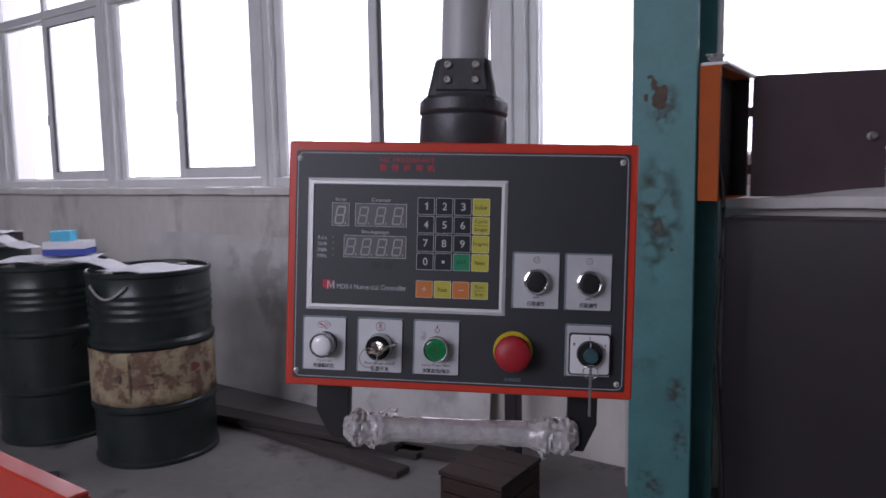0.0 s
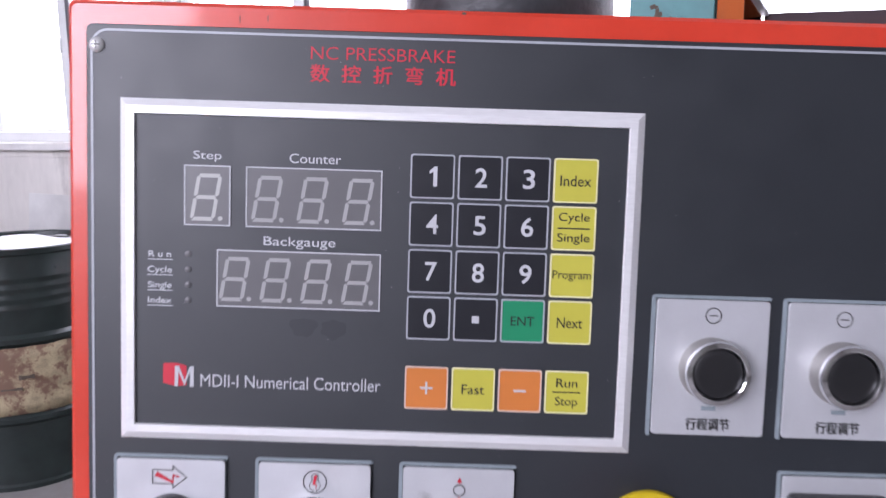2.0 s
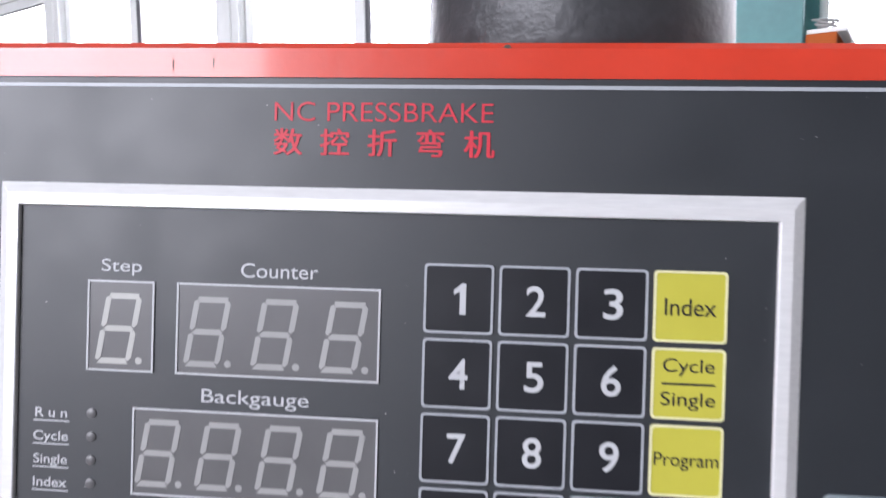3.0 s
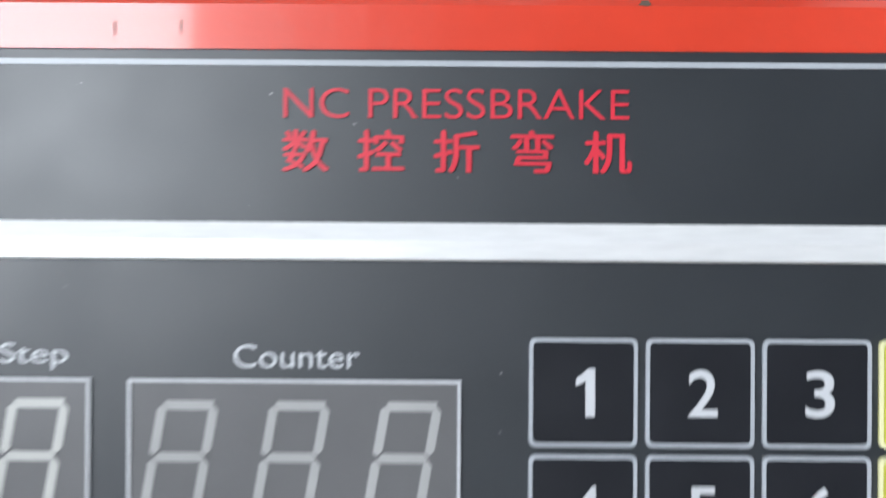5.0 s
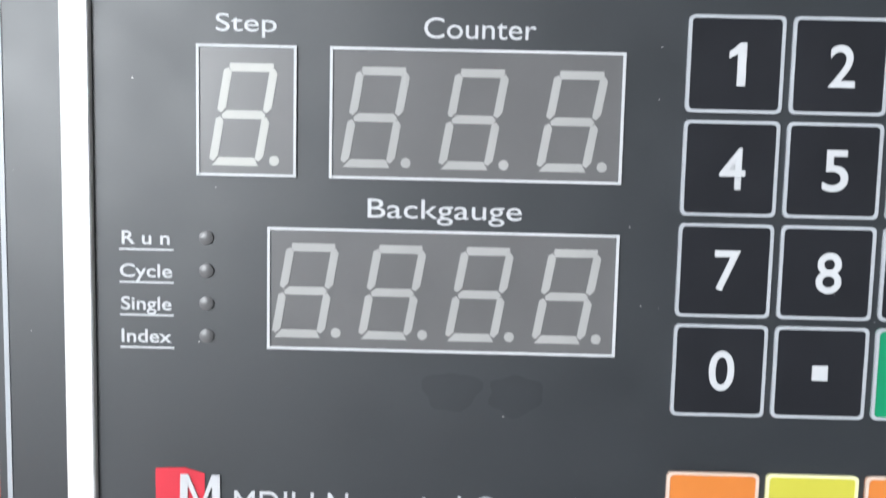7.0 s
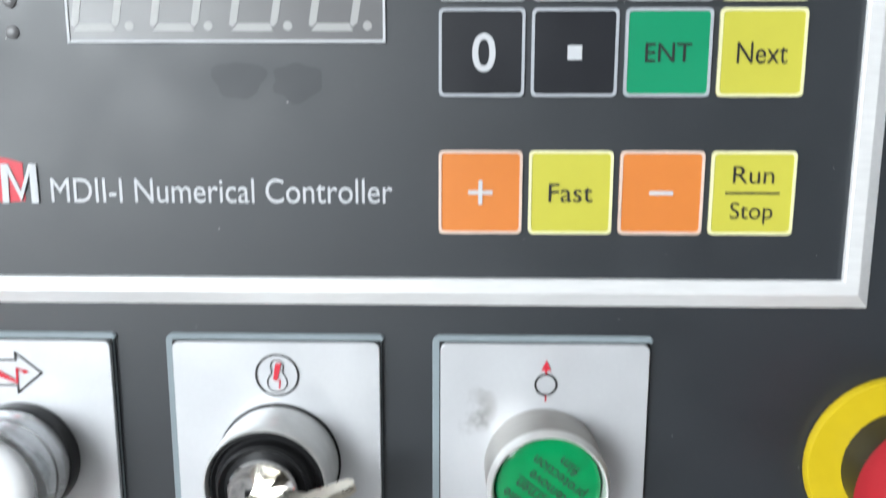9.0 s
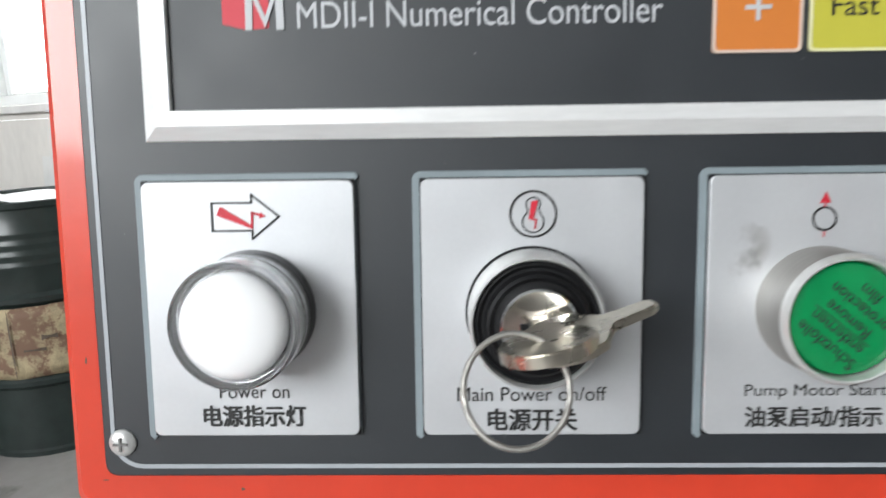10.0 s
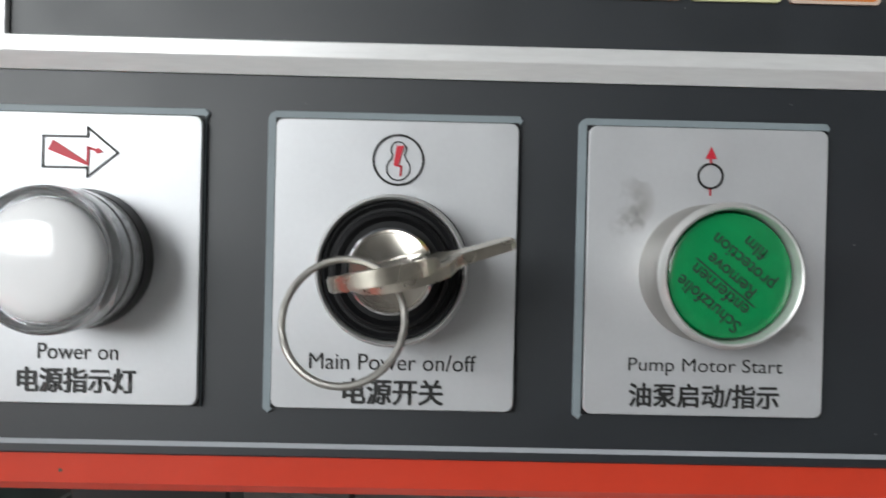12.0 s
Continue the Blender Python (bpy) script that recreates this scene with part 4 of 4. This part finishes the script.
def legend_plate(x0, x1, z0, z1):
    p = part("legend_plate", slab(outline(x0, z0, x1, z1, 0.0018, 4), -0.0022, -0.0010, 0.0002), PLATE, panel, "silver printed legend plate")
    edge = [(x0 - 0.0009, z0 - 0.0016), (x0 + 0.0002, z0 - 0.0004), (x1 + 0.0003, z0 - 0.0004), (x1 + 0.0003, z1 - 0.0004), (x1 + 0.0012, z1 + 0.0009), (x1 + 0.0003, z1 + 0.0019), (x0 - 0.0004, z1 + 0.0019), (x0 - 0.0015, z1 + 0.0013), (x0 - 0.0021, z1 + 0.0002), (x0 - 0.0021, z0 - 0.0006)]
    part("plate_holder", slab(edge, -0.0009, 0.0003, 0.0003), HOLDER, p, "grey plastic plate holder")
    # A black slab edge stands in for the shadow line round the plate.
    seat = [(x0 - 0.0003, z0 - 0.0003), (x1 + 0.0002, z0 - 0.0003), (x1 + 0.0002, z1 + 0.0003), (x0 - 0.0003, z1 + 0.0003)]
    part("shadow_gap", slab(seat, -0.0011, -0.0008), DARKPLASTIC, p, "black seat drawn as the shadow line round the plate")
    return p


PY = -0.0024
P1, P2, P3 = (0.0095, 0.0615), (0.0777, 0.1314), (0.1470, 0.2004)
PZ0, PZ1 = -0.2586, -0.1946
plate1, plate2, plate3 = [legend_plate(a, b, PZ0, PZ1) for a, b in (P1, P2, P3)]
lettering("legend", "Power on", 0.0265, 0.0441, -0.2488, -0.2453, INK, plate1, PY)
lettering("legend", "电源指示灯", 0.0222, 0.0480, -0.2562, -0.2507, INK, plate1, PY, bold=0.008, weight=0.00013)
lettering("legend", "Main Power on/off", 0.0861, 0.1230, -0.2498, -0.2462, INK, plate2, PY)
lettering("legend", "电源开关", 0.0937, 0.1158, -0.2575, -0.2518, INK, plate2, PY, bold=0.008, weight=0.00013)
lettering("legend", "Pump Motor Start", 0.1568, 0.1912, -0.2497, -0.2458, INK, plate3, PY)
lettering("legend", "油泵启动/指示", 0.1571, 0.1905, -0.2568, -0.2515, INK, plate3, PY, bold=0.008, weight=0.00013)


def stroke(pts, w, closed=False):
    """Printed line of width w along points in x and z."""
    bm = bmesh.new()
    n = len(pts)
    for i in range(n if closed else n - 1):
        (ax, az), (bx, bz) = pts[i], pts[(i + 1) % n]
        d = Vector((bx - ax, bz - az)).normalized() * w / 2
        nx, nz = -d.y, d.x
        vs = [bm.verts.new((u, PY, v)) for u, v in ((ax + nx - d.x, az + nz - d.y), (bx + nx + d.x, bz + nz + d.y), (bx - nx + d.x, bz - nz + d.y), (ax - nx - d.x, az - nz - d.y))]
        bm.faces.new(vs)
    return bm


def circle(cx, cz, r, n=32):
    return [(cx + r * math.cos(2 * math.pi * k / n), cz + r * math.sin(2 * math.pi * k / n)) for k in range(n)]


def flat(pts, y=None):
    bm = bmesh.new()
    bm.faces.new([bm.verts.new((x, PY - 0.0001 if y is None else y, z)) for x, z in pts])
    return bm


ax, az = 0.0268, -0.2032
part("arrow_symbol", stroke([(ax, az - 0.0034), (ax, az + 0.0034), (ax + 0.0098, az + 0.0034), (ax + 0.0098, az + 0.0054), (ax + 0.0164, az), (ax + 0.0098, az - 0.0054), (ax + 0.0098, az - 0.0034)], 0.0005, True), INK, plate1)
bm = flat([(ax + 0.0011, az + 0.0004), (ax + 0.0099, az - 0.0030), (ax + 0.0099, az - 0.0022), (ax + 0.0022, az + 0.0026)])
join(bm, stroke([(ax + 0.0098, az - 0.0026), (ax + 0.0099, az + 0.0010), (ax + 0.0124, az + 0.0002)], 0.0006))
join(bm, flat([(ax + 0.0116, az - 0.0004), (ax + 0.0132, az + 0.0001), (ax + 0.0119, az + 0.0011)]))
part("bolt_symbol", bm, REDINK, plate1)
cx, cz = 0.1048, -0.2033
bm = stroke(circle(cx, cz, 0.0055), 0.0005, True)
hole = [(cx + 0.0017 * math.cos(radians(a)), cz + 0.0023 + 0.0017 * math.sin(radians(a))) for a in range(-40, 221, 20)]
hole += [(cx + 0.0026 * math.cos(radians(a)), cz - 0.0019 + 0.0026 * math.sin(radians(a))) for a in range(125, 416, 20)]
join(bm, stroke(hole, 0.0003, True))
part("switch_symbol", bm, INK, plate2)
bm = flat([(cx - 0.0004, cz + 0.0032), (cx + 0.0012, cz + 0.0032), (cx + 0.0001, cz - 0.0010), (cx - 0.0011, cz - 0.0012)])
join(bm, stroke([(cx - 0.0005, cz - 0.0012), (cx + 0.0007, cz - 0.0014), (cx + 0.0005, cz - 0.0034)], 0.0004))
part("bolt_symbol", bm, REDINK, plate2)
cx, cz = 0.1741, -0.2052
part("pump_symbol", stroke(circle(cx, cz, 0.0027), 0.0005, True), INK, plate3)
bm = flat([(cx - 0.0013, cz + 0.0038), (cx + 0.0013, cz + 0.0038), (cx, cz + 0.0066)])
join(bm, stroke([(cx, cz + 0.0030), (cx, cz + 0.0042)], 0.0005))
join(bm, stroke([(cx, cz - 0.0030), (cx, cz - 0.0042)], 0.0004))
part("arrow_symbol", bm, REDINK, plate3)

# indicator light
lx, lz = 0.0362, -0.2266
lamp = part("indicator_light", lathe([(0.0, -0.002), (0.0152, -0.002), (0.0154, -0.0028), (0.0150, -0.0062), (0.0, -0.0062)], lx, lz, 48), BLACK, panel, "white round indicator light with clear rim", smooth=True)
part("clear_rim", lathe([(0.0146, -0.0064), (0.0150, -0.0072), (0.0150, -0.0122), (0.0146, -0.0126), (0.0146, -0.0132), (0.0150, -0.0136), (0.0150, -0.0176), (0.0148, -0.0194), (0.0142, -0.0201), (0.0138, -0.0199), (0.0133, -0.0190), (0.0128, -0.0188), (0.0127, -0.0066), (0.0146, -0.0064)], lx, lz, 64), RIMCLEAR, lamp, "glossy clear plastic rim", smooth=True)
flutes = bmesh.new()
walls = [[flutes.verts.new((lx + q * math.cos(2 * math.pi * k / 72), y, lz + q * math.sin(2 * math.pi * k / 72))) for k in range(72) for q in ((0.0126 if k % 2 else 0.01245) + 0.0001 * math.sin(2.1 * k),)] for y in (-0.0066, -0.0120, -0.0178)]
for a, b in zip(walls, walls[1:]):
    for k in range(72):
        flutes.faces.new((a[k], a[(k + 1) % 72], b[(k + 1) % 72], b[k]))
part("fluted_sleeve", flutes, CHROME, lamp, "bright fluted sleeve behind the clear rim")
part("lens", lathe([(0.0123, -0.0165), (0.0124, -0.0188), (0.0118, -0.0202), (0.0098, -0.0215), (0.0060, -0.0223), (0.0, -0.0226)], lx, lz, 48), WHITELENS, lamp, "milky white domed lens", smooth=True)

# key switch: a bright turned barrel, a stepped black collar and the lock core
kx, kz = 0.1046, -0.2273
lock = part("key_switch", lathe([(0.0138, -0.0026), (0.0157, -0.0026), (0.0158, -0.0034), (0.0156, -0.0150), (0.0153, -0.0164), (0.0149, -0.0168), (0.0145, -0.0162), (0.0143, -0.0030)], kx, kz, 56), ZINC, panel, "black key switch in a bright metal barrel", smooth=True)
part("black_collar", lathe([(0.0142, -0.0030), (0.0142, -0.0154), (0.0136, -0.0158), (0.0128, -0.0152), (0.0122, -0.0152), (0.0117, -0.0178), (0.0110, -0.0184), (0.0100, -0.0168), (0.0, -0.0168)], kx, kz, 56), DARKPLASTIC, lock, smooth=True)
# thin dark gasket disc under the barrel
part("dark_seam", lathe([(0.0, -0.0021), (0.0163, -0.0021), (0.0163, -0.0026), (0.0, -0.0026)], kx, kz, 48), DARKPLASTIC, lock)
core = part("lock_core", lathe([(0.0087, -0.0166), (0.0087, -0.0192), (0.0082, -0.0198), (0.0074, -0.0194), (0.0030, -0.0190), (0.0, -0.0190)], kx, kz, 40), CHROME, lock, "steel lock core", smooth=True)
part("keyway", box(kx - 0.0042, kx + 0.0042, -0.0195, -0.0185, kz - 0.0008, kz + 0.0008), DARKPLASTIC, core)


def key_blank(bow=0.0105, thick=0.0028):
    """A flat key in its own x (along) and y (across): blade from 0, bow at the end with a ring hole."""
    bm = bmesh.new()
    pts = [(-0.0010, -0.0012), (0.0004, -0.0022), (0.010, -0.0022), (0.0125, -0.0046)]
    for k in range(13):
        a = radians(-120 + 20 * k)
        pts.append((0.020 + bow * math.cos(a), bow * math.sin(a) * 0.96))
    pts += [(0.0125, 0.0046), (0.010, 0.0022), (0.0004, 0.0022), (-0.0010, 0.0012)]
    lo = [bm.verts.new((x, y, -thick / 2)) for x, y in pts]
    hi = [bm.verts.new((x, y, thick / 2)) for x, y in pts]
    for i in range(len(pts)):
        bm.faces.new((lo[i], lo[(i + 1) % len(pts)], hi[(i + 1) % len(pts)], hi[i]))
    bm.faces.new(hi)
    bm.faces.new(list(reversed(lo)))
    bmesh.ops.bevel(bm, geom=[e for e in bm.edges if abs(e.verts[0].co.z - e.verts[1].co.z) < 1e-6], offset=0.0003, segments=2, affect="EDGES")
    return bm


bm = key_blank()
bm.transform(Matrix.Translation((kx, -0.0150, kz)) @ pose(0, 0, 0, 0, -12, 0) @ pose(0, 0, 0, 0, 0, -90))
part("key", bm, KEYMETAL, lock, "flat nickel key in the lock", smooth=True)
bm = key_blank(thick=0.0021)
bm.transform(Matrix.Translation((kx + 0.0225, -0.0262, kz + 0.0060)) @ pose(0, 0, 0, 6, -16, 16) @ Matrix.Translation((0.0, 0, 0)) @ Matrix.Rotation(math.pi, 4, "Z"))
part("spare_key", bm, KEYMETAL, lock, "second nickel key on the ring", smooth=True)
ring_c, ring_r = Vector((kx - 0.0066, -0.0390, kz - 0.0078)), 0.0104
pts = []
for k in range(40):
    a = 2 * math.pi * k / 40
    pts.append(ring_c + Vector((ring_r * math.cos(a), 0.004 * math.sin(a), ring_r * math.sin(a))))
part("key_ring", tube(pts, 0.00065, 10, closed=True), BRUSHED, lock, "thin steel key ring", smooth=True)

# push buttons


def push_button(cx, cz, cap, depth, label, cap_label, rim=ZINC, shell=BRUSHED, r=0.0134, sunk=0.0012):
    """A round button: a turned shell, a bright rim that closes in on the cap of radius r, and the cap sunk behind it."""
    b = part("push_button", lathe([(r, -0.002), (0.0150, -0.002), (0.0152, -0.003), (0.0150, -depth + 0.0016), (0.0148, -depth + 0.001), (r + 0.0002, -depth + 0.001), (r, -0.004)], cx, cz, 56), shell, panel, label, smooth=True)
    part("bright_rim", lathe([(r, -depth + 0.0030), (r, -depth + 0.0002), (r + 0.0003, -depth - 0.0006), (r + 0.0007, -depth - 0.0008), (0.0146, -depth - 0.0002), (0.0151, -depth + 0.0012), (0.0149, -depth + 0.002)], cx, cz, 56), rim, b, smooth=True)
    front = -depth + sunk
    part("cap", lathe([(r - 0.0002, front + 0.005), (r - 0.0002, front + 0.0014), (r - 0.0007, front + 0.0005), (r - 0.0016, front + 0.0001), (0.0080, front), (0.0, front)], cx, cz, 48), cap, b, cap_label, smooth=True)
    return b


gb = push_button(0.1737, -0.2268, GREEN, 0.0168, "green push button in a brushed metal ring", "green translucent cap")
lettering("film_print", "Schutzfolie\nentfernen\nRemove\nprotection\nfilm", 0.1737 - 0.0080, 0.1737 + 0.0080, -0.2268 - 0.0088, -0.2268 + 0.0088, INK, gb, -0.01572, turn=141, bold=0.006)
c41, s41 = math.cos(radians(141)), math.sin(radians(141))
rule = [(0.1737 + u * c41 - w * s41, -0.2268 + u * s41 + w * c41) for u, w in ((-0.0078, 0.00165), (0.0078, 0.00165), (0.0078, 0.00195), (-0.0078, 0.00195))]
bm = bmesh.new()
bm.faces.new([bm.verts.new((x, -0.01572, z)) for x, z in rule])
part("film_rule", bm, INK, gb)
legend2 = [legend_plate(a, b, -0.1744, -0.1095) for a, b in ((0.2642, 0.3174), (0.3262, 0.3782))]
for (cx, cz), p in zip(((0.2908, -0.1422), (0.3524, -0.1424)), legend2):
    push_button(cx, cz, BLACK, 0.0130, "black push button in a chrome ring", "flat black cap", CHROME, BRUSHED, 0.0119, 0.0006)
    part("dial_symbol", join(stroke(circle(cx, -0.1168, 0.0036), 0.0005, True), stroke([(cx - 0.0017, -0.1168), (cx + 0.0017, -0.1168)], 0.0005)), INK, p)
    for w, z, h in ((0.0034, -0.1612, 0.0022),):
        part("legend_bar", flat([(cx - w, z - h / 2), (cx + w, z - h / 2), (cx + w, z + h / 2), (cx - w, z + h / 2)]), HOLDER, p)
    lettering("legend", "行程调节", cx - 0.0104, cx + 0.0104, -0.1718, -0.1660, INK, p, PY, bold=0.008, weight=0.00013)

# emergency stop
ex, ez = 0.2655, -0.2262
es = part("mushroom_button", lathe([(0.0, -0.0005), (0.0236, -0.0005), (0.0238, -0.0015), (0.0232, -0.0030), (0.0, -0.0034)], ex, ez, 56), YELLOWP, panel, "red mushroom stop button on a yellow disc", smooth=True)
part("stem", lathe([(0.0150, -0.0030), (0.0145, -0.0140), (0.0110, -0.0150), (0.0110, -0.0200)], ex, ez, 40), BLACK, es, smooth=True)
part("head", lathe([(0.0110, -0.0190), (0.0190, -0.0180), (0.0210, -0.0200), (0.0213, -0.0250), (0.0200, -0.0305), (0.0160, -0.0340), (0.0090, -0.0358), (0.0, -0.0362)], ex, ez, 56), ESTOP, es, "red mushroom head", smooth=True)
lettering("legend", "急停按钮", 0.2555, 0.2755, -0.2634, -0.2588, HOLDER, panel, -0.0003)

# cam selector
sp = legend_plate(0.3286, 0.3795, -0.2526, -0.1930)
sel = part("selector_switch", slab(outline(0.3308, -0.2496, 0.3786, -0.2010, 0.003, 4), -0.0100, -0.0021, 0.001), BLACK, panel, "black rotary selector with a white dial", smooth=False)
part("dial", slab(outline(0.3322, -0.2482, 0.3772, -0.2024, 0.0035, 4), -0.0116, -0.0101, 0.0006), WHITEP, sel, "white square dial plate")
sx, sz = 0.3546, -0.2240
part("knob", lathe([(0.0152, -0.0117), (0.0150, -0.0190), (0.0142, -0.0205), (0.0, -0.0205)], sx, sz, 48), BLACK, sel, smooth=True)
part("grip", lathe([(0.0086, -0.0204), (0.0080, -0.0275), (0.0070, -0.0296), (0.0, -0.0300)], sx + 0.0006, sz - 0.0010, 32), TEALKEY, sel, "round dark teal grip", smooth=True)
part("pointer_mark", box(sx - 0.0007, sx + 0.0007, -0.0209, -0.0205, sz + 0.0085, sz + 0.0135), PRINT, sel)
for word, x, z in (("1", sx - 0.0180, sz + 0.0105), ("2", sx, sz + 0.0180), ("3", sx + 0.0175, sz + 0.0105)):
    lettering("dial_number", word, x - 0.0010, x + 0.0010, z - 0.0016, z + 0.0016, INK, sel, -0.0118)
pts = [Vector((sx + 0.0002 + 0.0085 * math.cos(a), -0.0260 - 0.002 * math.sin(a), sz - 0.0190 + 0.0085 * math.sin(a))) for a in [2 * math.pi * k / 32 for k in range(32)]]
part("wire_ring", tube(pts, 0.0006, 8, closed=True), CHROME, sel, smooth=True)
part("tag_strip", box(sx - 0.0016, sx + 0.0016, -0.0282, -0.0274, sz - 0.0700, sz - 0.0140, 0.0003, 1), TAG, sel, "grey hanging strip")

# handle below, wrapped in film
HZ = -0.3330
for x0, x1, tip in ((0.0180, 0.0600, 0.048), (0.3340, 0.3700, 0.345)):
    bm = bmesh.new()
    pts = [(x0, -0.2796), (x1, -0.2796), (x1, -0.318), (tip + 0.010, -0.352), (tip - 0.010, -0.352), (x0, -0.318)]
    slab(pts, 0.030, 0.046, 0.001, bm)
    part("handle_bracket", bm, BLACK, panel, "black bent bracket")
part("inner_grip", tube([(0.066, 0.030, -0.336), (0.343, 0.030, -0.333)], 0.0112, 24), BLACK, panel, "black round grip", smooth=True)
n = 120
pts, rad = [], []
for i in range(n):
    u = i / (n - 1)
    pts.append((0.056 + 0.292 * u, 0.030, -0.3370 + 0.004 * u))
    flare = math.exp(-((u - 0.05) / 0.055) ** 2) + 0.8 * math.exp(-((u - 0.16) / 0.035) ** 2) + 0.85 * math.exp(-((u - 0.86) / 0.045) ** 2) + math.exp(-((u - 0.955) / 0.045) ** 2)
    rad.append((0.0155 + 0.0062 * flare) * min(1.0, 0.62 + 8 * u, 0.6 + 10 * (1 - u)))
bm = tube(pts, rad, 56)
for v in bm.verts:
    c = Vector((v.co.x, 0.030, -0.335))
    out = (v.co - c).normalized()
    u = (v.co.x - 0.056) / 0.292
    ends = math.exp(-((u - 0.06) / 0.10) ** 2) + math.exp(-((u - 0.93) / 0.11) ** 2)
    a = math.atan2(out.z, out.y)
    long_fold = noise.noise(Vector((u * 14, 4.5 * math.cos(a), 4.5 * math.sin(a))))
    crease = 1 - 2.6 * abs(noise.noise(Vector((v.co.x * 150, v.co.y * 80, v.co.z * 80))))
    v.co += out * (0.0009 * long_fold + 0.0005 * noise.noise(v.co * 240) + ends * (0.0032 * crease + 0.0022 * noise.noise(v.co * 210)))
part("wrapped_grip", bm, FILM, panel, "round grip wrapped in crumpled clear film", smooth=True)


def tuft(cx, cz, w, h, lean, seed):
    """A loose corner of film that stands off the roll and comes to a ragged point."""
    bm = bmesh.new()
    rows = []
    for j in range(9):
        v = j / 8
        row = []
        for i in range(11):
            s = (i / 10 - 0.5) * (1 - 0.75 * v)
            q = Vector((i * 0.45, j * 0.45, seed))
            row.append(bm.verts.new((cx + w * s + lean * v + 0.004 * noise.noise(q), 0.020 + 0.010 * abs(s) + 0.006 * noise.noise(q + Vector((5, 0, 0))), cz + h * v + 0.004 * noise.noise(q + Vector((0, 9, 0))))))
        rows.append(row)
    for j in range(8):
        for i in range(10):
            bm.faces.new((rows[j][i], rows[j][i + 1], rows[j + 1][i + 1], rows[j + 1][i]))
    return bm


for cx, cz, w, h, lean, s in ((0.100, -0.322, 0.034, 0.014, 0.022, 0.3), (0.090, -0.350, 0.022, -0.010, 0.004, 1.7), (0.302, -0.348, 0.016, -0.012, 0.004, 2.9), (0.316, -0.321, 0.026, 0.011, -0.004, 4.1), (0.336, -0.322, 0.020, 0.009, 0.004, 5.3)):
    part("film_tuft", tuft(cx, cz, w, h, lean, s), FILM, panel, "loose tuft of clear film", smooth=True)

# wear: dust specks on the face, finger marks, smudges and paint chips
bm = bmesh.new()
rnd = random.Random(5)
for k in range(90):
    x, z, r = rnd.uniform(FX0 + 0.004, FX1 - 0.004), rnd.uniform(FZ0 + 0.004, FZ1 - 0.004), rnd.uniform(0.00006, 0.0002)
    y = -0.0003
    if BX0 < x < BX1 and BZ0 < z < BZ1:
        y = MY - 0.0001 if BX0 + 0.008 < x < BX1 - 0.008 and BZ0 + 0.008 < z < BZ1 - 0.008 else -0.0047
    if y < -0.004:
        continue
    bm.faces.new([bm.verts.new((x + r * math.cos(a) * rnd.uniform(0.6, 1.2), y, z + r * math.sin(a))) for a in (0, 1.26, 2.51, 3.77, 5.03)])
tagged(part("dust_specks", bm, DUST, panel, "fine pale dust specks"), kind="stuff")


def blot(cx, cz, w, h, seed, y):
    pts = []
    for k in range(36):
        a = 2 * math.pi * k / 36
        r = 1 + 0.45 * noise.noise(Vector((math.cos(a) * 1.4, math.sin(a) * 1.4, seed)))
        pts.append((cx + w * r * math.cos(a), cz + h * r * math.sin(a)))
    return flat(pts, y)


for k, (x, z, r) in enumerate(((0.0975, -0.1285, 0.0062), (0.1120, -0.1290, 0.0058))):
    part("finger_mark", blot(x, z, r, r * 0.8, 11.0 + k, MY - 0.00012), GREASE, ctrl)
for k, (x, z, w, h) in enumerate(((0.1575, -0.2110, 0.0048, 0.0056), (0.1550, -0.2165, 0.0048, 0.0036), (0.1935, -0.2405, 0.0060, 0.0024))):
    part("smudge", blot(x, z, w, h, 21.0 + k, PY - 0.00012 - 0.00004 * k), SMUDGE, plate3)
for k, (x, z, w, h) in enumerate(((0.1690, 0.0195, 0.0012, 0.0006), (0.0655, 0.0140, 0.0002, 0.0018), (0.0785, 0.0145, 0.0002, 0.0016), (-0.0060, -0.2720, 0.0008, 0.0002), (0.0300, -0.2745, 0.0005, 0.0004), (-0.0090, -0.2400, 0.0003, 0.0008))):
    part("paint_chip", blot(x, z, w, h, 31.0 + k, 0.0015), RUST, panel)
